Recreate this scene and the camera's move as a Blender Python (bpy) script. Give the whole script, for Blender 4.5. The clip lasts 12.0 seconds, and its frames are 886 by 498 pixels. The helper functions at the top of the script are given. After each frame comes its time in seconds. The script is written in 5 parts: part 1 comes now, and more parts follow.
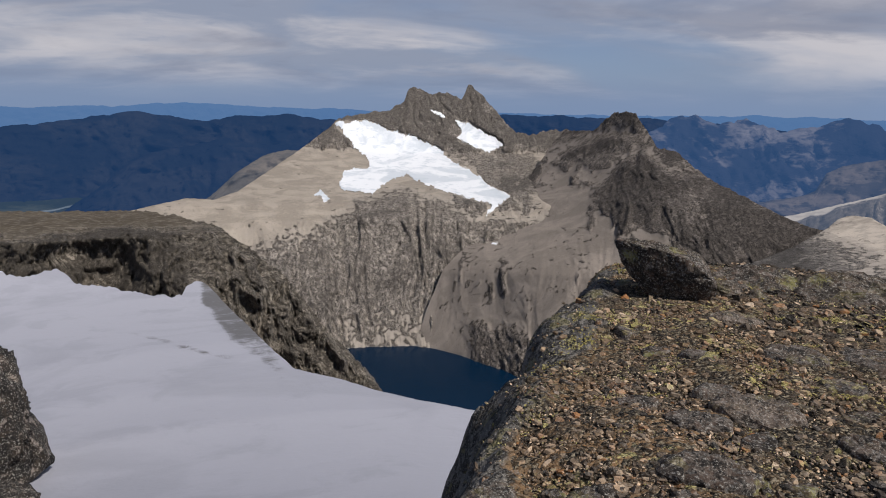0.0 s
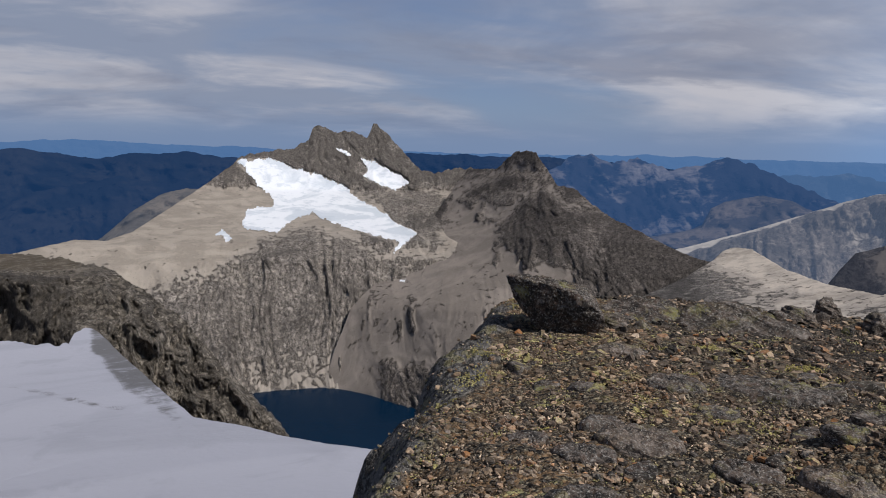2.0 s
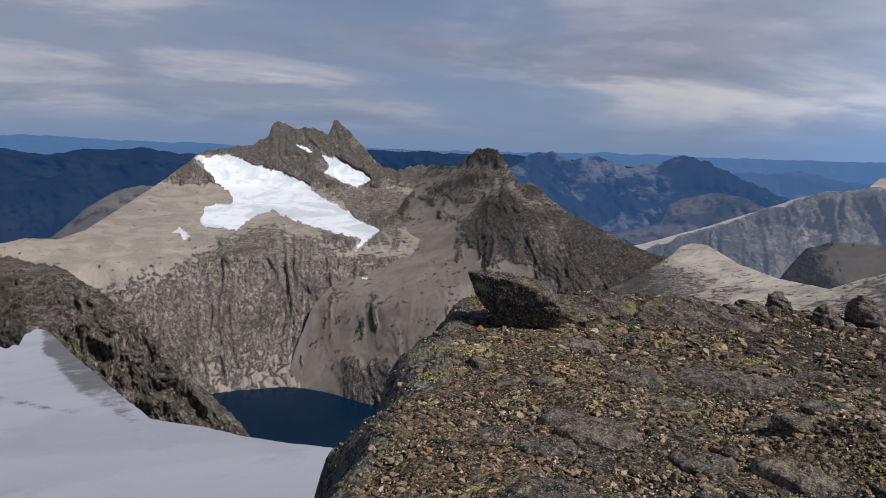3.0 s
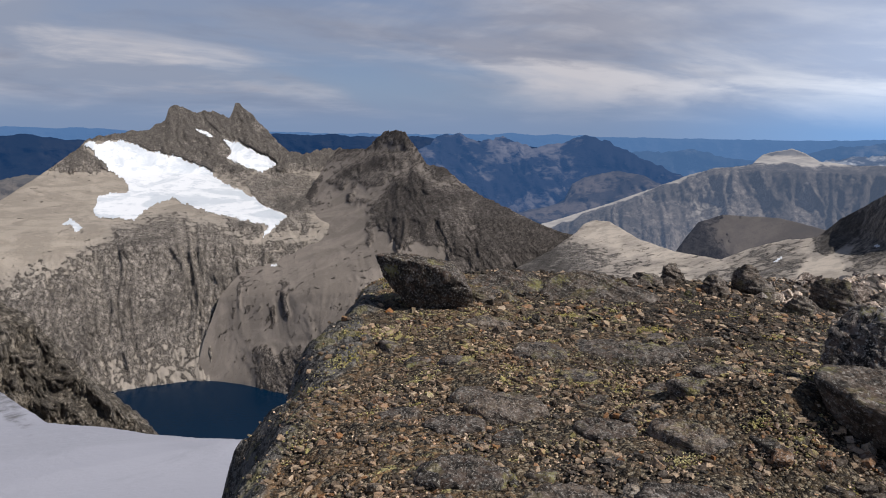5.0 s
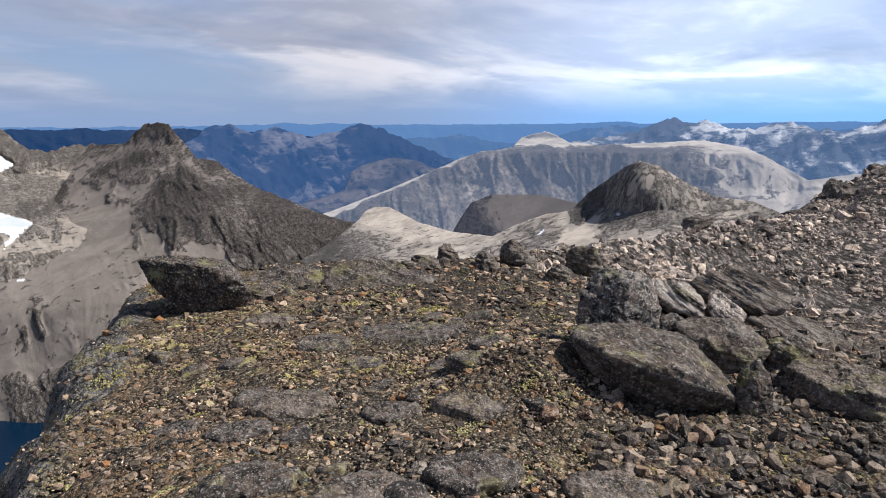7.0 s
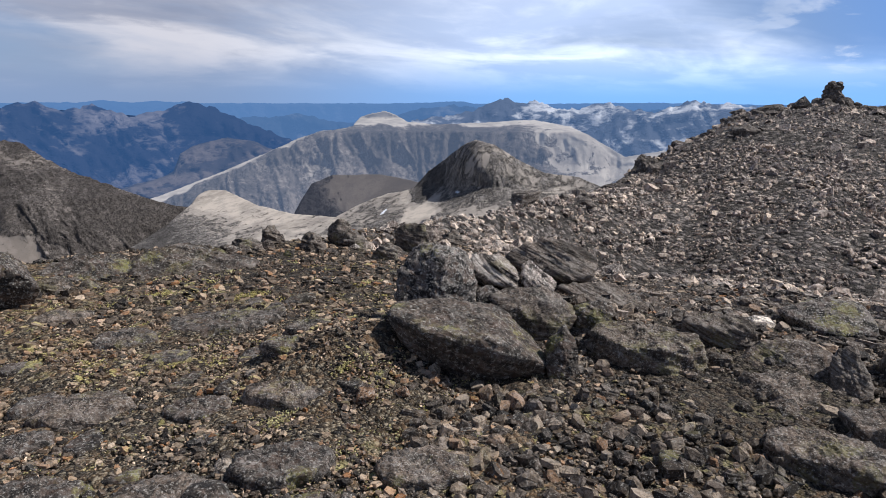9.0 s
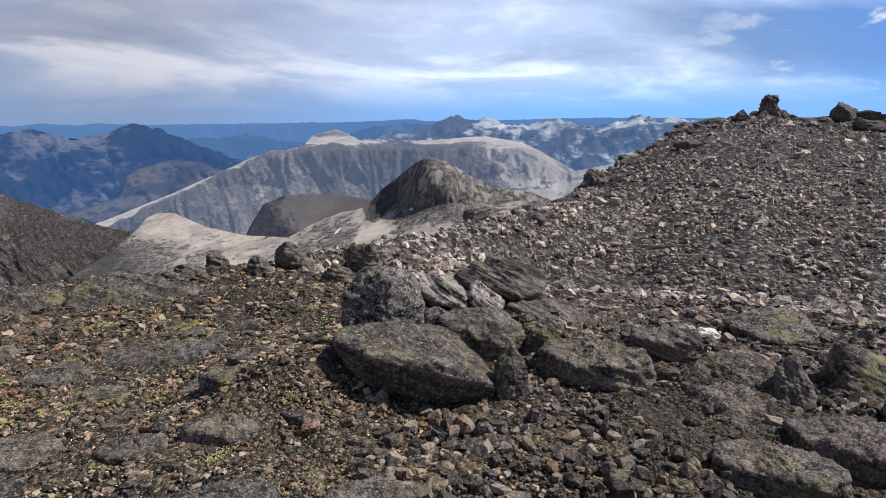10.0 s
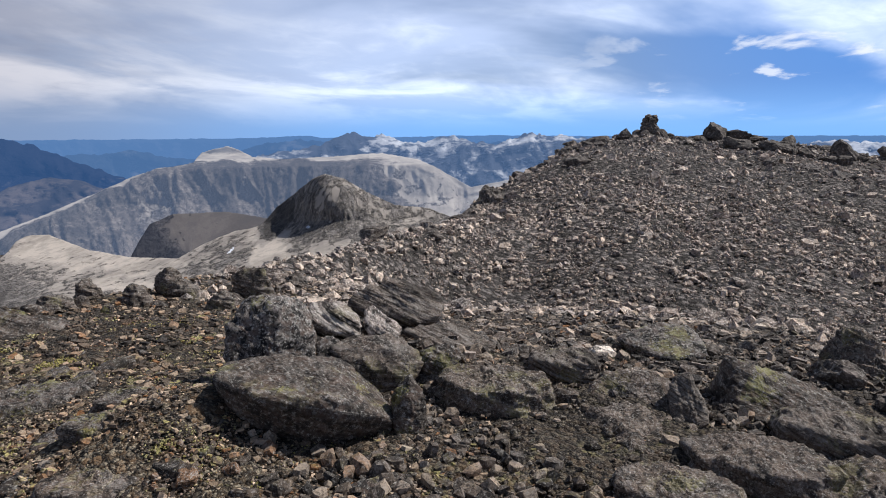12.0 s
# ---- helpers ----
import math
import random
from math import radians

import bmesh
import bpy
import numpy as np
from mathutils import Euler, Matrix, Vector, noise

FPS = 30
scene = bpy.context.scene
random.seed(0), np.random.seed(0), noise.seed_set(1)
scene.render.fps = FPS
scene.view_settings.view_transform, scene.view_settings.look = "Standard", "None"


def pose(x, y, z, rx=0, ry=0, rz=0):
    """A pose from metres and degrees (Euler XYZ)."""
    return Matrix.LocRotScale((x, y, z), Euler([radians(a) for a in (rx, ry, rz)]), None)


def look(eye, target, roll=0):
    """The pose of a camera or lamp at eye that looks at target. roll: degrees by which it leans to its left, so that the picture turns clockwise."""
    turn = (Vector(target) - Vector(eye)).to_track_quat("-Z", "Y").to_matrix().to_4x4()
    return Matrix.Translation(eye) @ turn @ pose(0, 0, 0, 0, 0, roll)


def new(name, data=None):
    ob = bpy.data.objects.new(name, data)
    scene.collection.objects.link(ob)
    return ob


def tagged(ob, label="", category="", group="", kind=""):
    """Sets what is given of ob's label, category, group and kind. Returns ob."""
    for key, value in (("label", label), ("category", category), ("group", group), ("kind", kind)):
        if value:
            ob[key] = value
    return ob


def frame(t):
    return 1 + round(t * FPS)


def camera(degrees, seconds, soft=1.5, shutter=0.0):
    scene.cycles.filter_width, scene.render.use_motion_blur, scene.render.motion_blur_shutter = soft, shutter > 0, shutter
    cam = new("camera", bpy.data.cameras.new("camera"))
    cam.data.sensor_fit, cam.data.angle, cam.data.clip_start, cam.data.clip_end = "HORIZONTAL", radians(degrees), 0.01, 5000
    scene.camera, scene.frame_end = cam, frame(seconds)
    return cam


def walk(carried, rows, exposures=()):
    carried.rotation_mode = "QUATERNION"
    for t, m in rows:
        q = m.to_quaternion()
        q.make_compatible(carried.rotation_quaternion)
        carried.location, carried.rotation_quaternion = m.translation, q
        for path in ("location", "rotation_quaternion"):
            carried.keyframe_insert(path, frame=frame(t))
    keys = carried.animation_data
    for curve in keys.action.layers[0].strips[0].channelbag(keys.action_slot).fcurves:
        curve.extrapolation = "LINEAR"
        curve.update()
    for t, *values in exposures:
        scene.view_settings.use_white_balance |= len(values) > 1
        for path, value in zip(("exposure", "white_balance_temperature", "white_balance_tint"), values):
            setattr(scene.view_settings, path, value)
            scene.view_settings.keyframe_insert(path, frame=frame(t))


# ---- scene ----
cam = camera(65.96, 12.0, soft=1.0)


def aim(x, y, z, yaw, pitch, roll):
    return pose(x, y, z, 90 + pitch, 0, yaw) @ pose(0, 0, 0, 0, 0, roll)


walk(cam, [
    (0, aim(0.000, -0.000, 1.605, 0.00, -11.87, 0.86)),
    (0.5, aim(0.036, 0.002, 1.610, -1.86, -9.59, 1.07)),
    (1, aim(0.080, 0.036, 1.602, -3.78, -9.03, 0.58)),
    (1.5, aim(0.110, 0.035, 1.606, -5.79, -8.91, 0.74)),
    (2, aim(0.120, 0.025, 1.610, -7.79, -8.60, 1.15)),
    (2.5, aim(0.128, 0.010, 1.615, -9.68, -8.29, 0.76)),
    (2.7, aim(0.122, 0.015, 1.612, -10.50, -8.41, 1.23)),
    (4.3, aim(0.148, 0.025, 1.604, -12.92, -10.01, 0.59)),
    (4.5, aim(0.146, 0.006, 1.607, -13.82, -10.02, 0.55)),
    (5, aim(0.162, 0.021, 1.605, -18.57, -10.09, 0.77)),
    (5.5, aim(0.175, 0.048, 1.605, -22.26, -9.81, 0.51)),
    (6, aim(0.189, 0.070, 1.603, -25.24, -9.33, 0.56)),
    (6.5, aim(0.188, 0.006, 1.612, -29.24, -9.51, -0.48)),
    (7, aim(0.224, 0.027, 1.605, -36.82, -10.94, -0.38)),
    (7.5, aim(0.227, 0.043, 1.596, -41.80, -12.44, -0.66)),
    (7.7, aim(0.232, 0.042, 1.595, -44.15, -13.09, -0.88)),
    (9.3, aim(0.462, -0.026, 1.570, -50.75, -12.36, -0.22)),
    (9.5, aim(0.475, -0.031, 1.571, -51.14, -11.96, -0.81)),
    (10, aim(0.516, -0.016, 1.585, -53.98, -11.24, -0.72)),
    (10.5, aim(0.561, -0.017, 1.589, -57.20, -11.12, -0.23)),
    (11, aim(0.621, 0.005, 1.587, -57.34, -11.43, -0.43)),
    (11.5, aim(0.661, 0.031, 1.594, -58.57, -11.11, -0.35)),
    (12, aim(0.689, 0.057, 1.597, -62.60, -9.94, -0.36)),
], exposures=[(0, -0.3, 6480, 10), (2.5, -0.42, 6260, 10), (5.0, -0.25, 6450, 10), (6.0, -0.1, 6450, 10), (6.5, 0.05, 6380, 10), (7.0, 0.22, 6300, 10), (7.5, 0.13, 6280, 10), (9.5, 0.05, 6150, 10), (12, 0.0, 6180, 10)])

# ---- world, sun ----
SUN_BEARING, SUN_HEIGHT = 132, 50      # degrees clockwise from +y, degrees above the horizon
world = bpy.data.worlds.new("world")
scene.world = world
world.use_nodes = True
wt = world.node_tree
wt.nodes.clear()


def wn(kind, **values):
    n = wt.nodes.new(kind)
    for k, v in values.items():
        n.inputs[k.replace("_", " ")].default_value = v
    return n


def wmath(op, a, b=0.0):
    n = wt.nodes.new("ShaderNodeMath")
    n.operation = op
    for i, v in enumerate((a, b)):
        if isinstance(v, (int, float)):
            n.inputs[i].default_value = v
        else:
            wt.links.new(v, n.inputs[i])
    return n.outputs[0]


def wmix(fac, a, b):
    n = wt.nodes.new("ShaderNodeMix")
    n.data_type = "RGBA"
    for i, v in ((0, fac), (6, a), (7, b)):
        if isinstance(v, (tuple, float, int)):
            n.inputs[i].default_value = v
        else:
            wt.links.new(v, n.inputs[i])
    return n.outputs[2]


sky = wt.nodes.new("ShaderNodeTexSky")
sky.sky_type, sky.sun_disc = "NISHITA", False
sky.sun_elevation, sky.sun_rotation = radians(SUN_HEIGHT), radians(SUN_BEARING)
sky.altitude, sky.air_density, sky.dust_density = 1400, 1.0, 0.6
sky_level = wt.nodes.new("ShaderNodeVectorMath")
sky_level.operation = "SCALE"
wt.links.new(sky.outputs[0], sky_level.inputs[0])
sky_level.inputs[3].default_value = 0.07
coord = wt.nodes.new("ShaderNodeTexCoord")
sep = wt.nodes.new("ShaderNodeSeparateXYZ")
wt.links.new(coord.outputs["Generated"], sep.inputs[0])
up = wmath("ADD", wmath("MAXIMUM", sep.outputs[2], 0.0), 0.15)
cx, cy = wmath("DIVIDE", sep.outputs[0], up), wmath("DIVIDE", sep.outputs[1], up)
comb = wt.nodes.new("ShaderNodeCombineXYZ")
wt.links.new(cx, comb.inputs[0]), wt.links.new(cy, comb.inputs[1])


def cloud_noise(scale, stretch, detail, seed, rough=0.55, warp=0.6):
    m = wt.nodes.new("ShaderNodeMapping")
    m.inputs["Location"].default_value = (seed, seed * 0.7, seed * 1.3)
    m.inputs["Rotation"].default_value = (0, 0, radians(-20))
    m.inputs["Scale"].default_value = (scale, scale * stretch, scale)
    wt.links.new(comb.outputs[0], m.inputs[0])
    n = wn("ShaderNodeTexNoise", Scale=1.0, Detail=detail, Roughness=rough, Distortion=warp)
    wt.links.new(m.outputs[0], n.inputs["Vector"])
    return n.outputs["Fac"]


def wramp(v, lo, hi):
    n = wt.nodes.new("ShaderNodeMapRange")
    n.interpolation_type = "SMOOTHSTEP"
    n.inputs[1].default_value, n.inputs[2].default_value = lo, hi
    wt.links.new(v, n.inputs[0])
    return n.outputs[0]


# a high cloud sheet, greyer over the land away from the sun, thin overhead and open towards the sun
bearing_x = wmath("ADD", wmath("MULTIPLY", sep.outputs[0], 0.95), wmath("MULTIPLY", sep.outputs[1], -0.30))
open_side = wramp(bearing_x, 0.76, 1.0)
bright_side = wramp(bearing_x, 0.18, 0.76)
overhead = wramp(sep.outputs[2], 0.22, 0.55)
thin = wmath("ADD", wmath("MULTIPLY", open_side, 0.07), wmath("MULTIPLY", overhead, 0.10))
sheet = wramp(wmath("SUBTRACT", cloud_noise(0.30, 1.1, 6, 3.1, 0.5, 0.5), thin), 0.34, 0.50)
ripple = cloud_noise(3.4, 1.3, 6, 41.0, 0.60, 0.5)
streaks = wramp(wmath("ADD", wmath("MULTIPLY", cloud_noise(0.70, 1.25, 6, 9.4, 0.52, 0.7), 0.8), wmath("MULTIPLY", ripple, 0.2)), 0.42, 0.64)
dark = wramp(wmath("ADD", wmath("MULTIPLY", cloud_noise(0.75, 1.2, 6, 17.2, 0.5, 0.6), 0.72), wmath("MULTIPLY", ripple, 0.28)), 0.46, 0.64)
bank = wmath("MULTIPLY", wramp(sep.outputs[2], 0.05, 0.19), wmath("SUBTRACT", 1.0, open_side))
low = wramp(sep.outputs[2], -0.005, 0.07)
cloud_col = wmix(streaks, (0.34, 0.385, 0.50, 1), (0.70, 0.675, 0.71, 1))
cloud_col = wmix(wmath("MULTIPLY", dark, 0.72), cloud_col, (0.26, 0.285, 0.38, 1))
lit_col = wmix(streaks, (0.66, 0.81, 1.12, 1), (1.22, 1.34, 1.53, 1))
lit_col = wmix(wmath("MULTIPLY", bank, 0.40), lit_col, (0.66, 0.71, 0.90, 1))
cloud_col = wmix(wmath("MULTIPLY", bright_side, 0.9), cloud_col, lit_col)
clear = wmix(wmath("MULTIPLY", open_side, 0.75), wmix(0.65, sky_level.outputs[0], (0.25, 0.345, 0.58, 1)), (0.085, 0.31, 0.84, 1))
clear = wmix(overhead, clear, sky_level.outputs[0])
full = wmix(wmath("MULTIPLY", sheet, wmath("SUBTRACT", 0.93, wmath("MULTIPLY", overhead, 0.82))), clear, cloud_col)
puffs = wmath("MULTIPLY", wramp(cloud_noise(1.5, 1.2, 7, 33.7, 0.55, 0.3), 0.57, 0.66), open_side)
full = wmix(wmath("MULTIPLY", puffs, 0.85), full, (1.02, 1.03, 1.06, 1))
low_col = wmix(bright_side, (0.25, 0.34, 0.52, 1), (0.26, 0.53, 1.0, 1))
haze = wmix(low, low_col, full)
back = wn("ShaderNodeBackground", Strength=1.0)
wt.links.new(haze, back.inputs[0])
wt.links.new(back.outputs[0], wt.nodes.new("ShaderNodeOutputWorld").inputs[0])

sun = new("sun", bpy.data.lights.new("sun", "SUN"))
sun.data.energy, sun.data.angle, sun.data.color = 5.0, radians(0.6), (1.0, 0.95, 0.88)
sb, sh = radians(SUN_BEARING), radians(SUN_HEIGHT)
sun.matrix_world = look((math.sin(sb) * math.cos(sh) * 400, math.cos(sb) * math.cos(sh) * 400, math.sin(sh) * 400), (0, 0, 0))


# ---- materials ----
class Mat:
    """A node material, put together by short calls."""

    def __init__(self, name):
        self.m = bpy.data.materials.new(name)
        self.m.use_nodes = True
        self.t = self.m.node_tree
        self.b = self.t.nodes["Principled BSDF"]
        self.pos = self.t.nodes.new("ShaderNodeNewGeometry")

    def node(self, kind):
        return self.t.nodes.new(kind)

    def put(self, v, socket):
        if isinstance(v, (int, float, tuple)):
            socket.default_value = v
        else:
            self.t.links.new(v, socket)

    def noise(self, scale, detail=4, rough=0.55, warp=0.0, stretch=(1, 1, 1), seed=0.0, local=False, turn=0.0):
        c = self.node("ShaderNodeMapping")
        src = self.node("ShaderNodeTexCoord").outputs["Object"] if local else self.pos.outputs["Position"]
        self.t.links.new(src, c.inputs[0])
        c.inputs["Scale"].default_value = tuple(scale * s for s in stretch)
        c.inputs["Location"].default_value = (seed, seed * 1.7, seed * 0.6)
        if turn:
            c.vector_type = "TEXTURE"
            c.inputs["Rotation"].default_value = (0, radians(turn), 0)
            c.inputs["Scale"].default_value = tuple(1 / (scale * s) for s in stretch)
        n = self.node("ShaderNodeTexNoise")
        self.t.links.new(c.outputs[0], n.inputs["Vector"])
        n.inputs["Scale"].default_value, n.inputs["Detail"].default_value = 1.0, detail
        n.inputs["Roughness"].default_value, n.inputs["Distortion"].default_value = rough, warp
        return n.outputs["Fac"]

    def cells(self, scale, feature="F1", seed=0.0, stretch=(1, 1, 1)):
        c = self.node("ShaderNodeMapping")
        self.t.links.new(self.pos.outputs["Position"], c.inputs[0])
        c.inputs["Scale"].default_value = tuple(scale * s for s in stretch)
        c.inputs["Location"].default_value = (seed, seed, seed)
        n = self.node("ShaderNodeTexVoronoi")
        n.feature = feature
        n.inputs["Scale"].default_value = 1.0
        self.t.links.new(c.outputs[0], n.inputs["Vector"])
        return n

    def ramp(self, v, lo, hi, a=0.0, b=1.0):
        n = self.node("ShaderNodeMapRange")
        n.interpolation_type = "SMOOTHSTEP"
        for i, q in enumerate((v, lo, hi, a, b)):
            self.put(q, n.inputs[i])
        return n.outputs[0]

    def math(self, op, a, b=0.0):
        n = self.node("ShaderNodeMath")
        n.operation = op
        self.put(a, n.inputs[0]), self.put(b, n.inputs[1])
        return n.outputs[0]

    def mix(self, f, a, b, blend="MIX"):
        n = self.node("ShaderNodeMix")
        n.data_type, n.blend_type = "RGBA", blend
        self.put(f, n.inputs[0])
        self.put((*a, 1) if isinstance(a, tuple) else a, n.inputs[6])
        self.put((*b, 1) if isinstance(b, tuple) else b, n.inputs[7])
        return n.outputs[2]

    def level(self):
        """How level the surface lies: 1 flat, 0 upright."""
        s = self.node("ShaderNodeSeparateXYZ")
        self.t.links.new(self.pos.outputs["Normal"], s.inputs[0])
        return s.outputs[2]

    def bump(self, height, strength, distance):
        n = self.node("ShaderNodeBump")
        n.inputs["Strength"].default_value, n.inputs["Distance"].default_value = strength, distance
        self.t.links.new(height, n.inputs["Height"])
        self.t.links.new(n.outputs[0], self.b.inputs["Normal"])

    def done(self, colour, rough=0.9, specular=0.3, haze=None, share=0.0):
        self.put((*colour, 1) if isinstance(colour, tuple) else colour, self.b.inputs["Base Color"])
        self.put(rough, self.b.inputs["Roughness"])
        self.b.inputs["Specular IOR Level"].default_value = specular
        # haze: colour of the air, glowing from the surface itself by share
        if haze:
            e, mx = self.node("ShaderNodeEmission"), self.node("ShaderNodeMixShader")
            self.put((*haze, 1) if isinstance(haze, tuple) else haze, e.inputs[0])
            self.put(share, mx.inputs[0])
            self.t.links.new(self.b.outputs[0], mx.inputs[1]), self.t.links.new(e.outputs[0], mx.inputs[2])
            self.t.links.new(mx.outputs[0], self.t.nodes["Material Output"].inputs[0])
        return self.m


def mountain_rock(name, rock, rock2, scree, size, haze=None, share=0.0, depth=3.5, grain=1.0):
    """Bare mountain side: fractured cliffs, smooth pale scree where the "cliff" attribute of the mesh is low."""
    m = Mat(name)
    big, mid = m.noise(1 / (size * 9), 5, 0.6, 0.8), m.noise(1 / (size * 2.2), 6, 0.62, 0.6, seed=4)
    fine = m.noise(1 / (size * 0.35), 4, 0.65, seed=9)
    streak = m.noise(1 / (size * 1.1), 6, 0.66, 0.6, stretch=(1, 1, 0.28), seed=13)
    crack = m.noise(1 / (size * 0.8), 5, 0.62, 0.5, stretch=(1, 1, 0.35), seed=19)
    run = m.noise(1 / (size * 1.6), 5, 0.6, 0.3, stretch=(1, 1, 0.12), seed=27)
    at = m.node("ShaderNodeAttribute")
    at.attribute_name = "cliff"
    broken = m.math("ADD", m.math("SUBTRACT", mid, 0.5), m.math("SUBTRACT", streak, 0.5))
    cliff = m.ramp(m.math("ADD", at.outputs["Fac"], m.math("MULTIPLY", broken, 1.5)), 0.26, 0.56)
    c = m.mix(m.ramp(mid, 0.40, 0.60), rock, rock2)
    c = m.mix(m.ramp(streak, 0.50, 0.60, 0.0, 0.6), c, tuple(v * 0.45 for v in rock))
    c = m.mix(m.ramp(streak, 0.46, 0.37, 0.0, 0.75), c, tuple(v * 1.5 for v in rock2))
    line = m.math("ABSOLUTE", m.math("SUBTRACT", crack, 0.5))
    c = m.mix(m.ramp(line, 0.022, 0.004, 0.0, 0.85 * grain), c, tuple(v * 0.25 for v in rock))
    c = m.mix(m.ramp(crack, 0.43, 0.37, 0.0, 0.5 * grain), c, tuple(v * 1.6 for v in rock2))
    c = m.mix(m.ramp(fine, 0.52, 0.62, 0.0, 0.5 * grain), c, tuple(v * 1.1 for v in scree))
    c = m.mix(m.ramp(fine, 0.48, 0.38, 0.0, 0.42 * grain), c, tuple(v * 0.4 for v in rock))
    c = m.mix(m.ramp(m.math("ADD", at.outputs["Fac"], m.math("SUBTRACT", mid, 0.5)), 0.72, 0.98, 0.0, 0.7), c, tuple(v * 0.42 for v in rock))
    s = m.mix(m.ramp(big, 0.42, 0.58), tuple(v * 0.82 for v in scree), tuple(v * 1.1 for v in scree))
    s = m.mix(m.ramp(run, 0.48, 0.62, 0.0, 0.35), s, rock2)
    s = m.mix(m.ramp(run, 0.46, 0.36, 0.0, 0.3), s, tuple(min(v * 1.25, 0.8) for v in scree))
    s = m.mix(m.ramp(at.outputs["Fac"], 0.08, 0.24, 0.0, 0.45), s, rock2)
    s = m.mix(m.ramp(fine, 0.58, 0.68, 0.0, 0.4 * grain), s, tuple(v * 0.6 for v in rock))
    c = m.mix(cliff, s, c)
    relief = m.math("ADD", mid, m.math("ADD", m.math("MULTIPLY", fine, 0.4), m.math("ADD", m.math("MULTIPLY", m.ramp(line, 0.0, 0.05), 0.35), m.math("MULTIPLY", streak, 1.0))))
    m.bump(m.math("MULTIPLY", relief, m.ramp(cliff, 0, 1, 0.08, 1.0)), 1.0, depth)
    return m.done(c, 0.95, 0.15, haze, share)


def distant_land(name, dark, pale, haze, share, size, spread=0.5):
    """Ranges many kilometres off, the blue air before them painted in as emission; spread: how much of them is pale, as
    painted sunlit patches, bare rock and snow.
    """
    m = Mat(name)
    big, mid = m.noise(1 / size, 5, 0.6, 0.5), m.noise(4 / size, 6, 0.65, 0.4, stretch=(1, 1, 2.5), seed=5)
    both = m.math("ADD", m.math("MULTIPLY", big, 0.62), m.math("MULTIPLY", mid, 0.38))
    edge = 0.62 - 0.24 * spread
    # pale patches stand for sunlit slopes and bare rock; on the snowy range, snow
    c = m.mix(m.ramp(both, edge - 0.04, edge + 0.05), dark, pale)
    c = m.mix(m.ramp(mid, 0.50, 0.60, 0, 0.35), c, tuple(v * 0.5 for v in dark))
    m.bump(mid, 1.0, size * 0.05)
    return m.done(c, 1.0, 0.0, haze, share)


def snow_material(name, base, grime, size, rough=0.6):
    m = Mat(name)
    big, mid = m.noise(1 / size, 5, 0.6, 0.8), m.noise(4 / size, 6, 0.65, 0.5, stretch=(1, 1, 2), seed=3)
    fine = m.noise(30 / size, 4, 0.6, seed=8)
    c = m.mix(m.ramp(big, 0.48, 0.60, 0, 0.7), base, grime)
    c = m.mix(m.ramp(mid, 0.52, 0.64, 0, 0.6), c, grime)
    dirt = m.node("ShaderNodeAttribute")
    dirt.attribute_name = "cliff"
    gritty = m.math("ADD", dirt.outputs["Fac"], m.math("MULTIPLY", m.math("SUBTRACT", m.noise(9 / size, 6, 0.7, 0.6, seed=31), 0.5), 2.0))
    c = m.mix(m.ramp(gritty, 0.4, 1.0, 0, 0.88), c, (0.11, 0.104, 0.10))
    m.bump(m.math("ADD", mid, m.math("MULTIPLY", fine, 0.3)), 0.25, size * 0.02)
    return m.done(c, rough, 0.3)


def stone_material(name, tint=1.0, rust=0.25, lichen=0.5, grain=1.0, tone=None, local=False, crust=0.85, warmth=0.04, even=0.0, zones=0.0, spots=0.0, relief=0.03, foliated=0.0, turn=35.0):
    """Weathered gneiss: every stone its own tone, with speckle, dark crust, grey and yellow-green map lichen."""
    m = Mat(name)
    ramp = m.node("ShaderNodeValToRGB")
    m.put(m.pos.outputs["Random Per Island"] if tone is None else tone, ramp.inputs[0])
    tones = [(0.0, (0.04, 0.036, 0.033)), (0.2, (0.09, 0.08, 0.07)), (0.42, (0.16, 0.138, 0.115)), (0.6, (0.08, 0.07, 0.06)), (0.74, (0.25, 0.215, 0.17)),
             (0.86, (0.36, 0.315, 0.25)), (0.93, (0.22, 0.135, 0.08) if rust > 0.1 else (0.20, 0.17, 0.145)), (1.0, (0.44, 0.40, 0.33))]
    e = ramp.color_ramp.elements
    for i, (p, c) in enumerate(tones):
        el = e[i] if i < 2 else e.new(p)
        c = tuple(max(v + (w - v) * even, 0.012) for v, w in zip(c, (0.145, 0.128, 0.112)))
        el.position, el.color = p, (c[0] * tint * (1 + warmth), c[1] * tint * 0.98, c[2] * tint * (1.03 - warmth), 1)
    warm = m.noise(1.3, 3, 0.6, 0.5, seed=2)
    speck = m.noise(60 * grain, 4, 0.75, seed=6, local=local)
    mott = m.noise(11 * grain, 6, 0.68, 0.5, seed=11, local=local)
    blotch = m.noise(4.5 * grain, 5, 0.7, 0.8, seed=15, local=local)
    west = m.node("ShaderNodeSeparateXYZ")
    m.t.links.new(m.pos.outputs["Position"], west.inputs[0])
    ferric = m.math("MULTIPLY", m.ramp(m.math("ADD", west.outputs[0], m.math("MULTIPLY", warm, 3.0)), 5.5, 3.2, 0.15, 1.0), rust)
    c = m.mix(m.math("MULTIPLY", m.ramp(warm, 0.44, 0.58), ferric), ramp.outputs[0], (0.33, 0.205, 0.105))
    c = m.mix(m.ramp(blotch, 0.52, 0.60, 0, 0.6 * crust), c, (0.19 * tint, 0.18 * tint, 0.165 * tint))
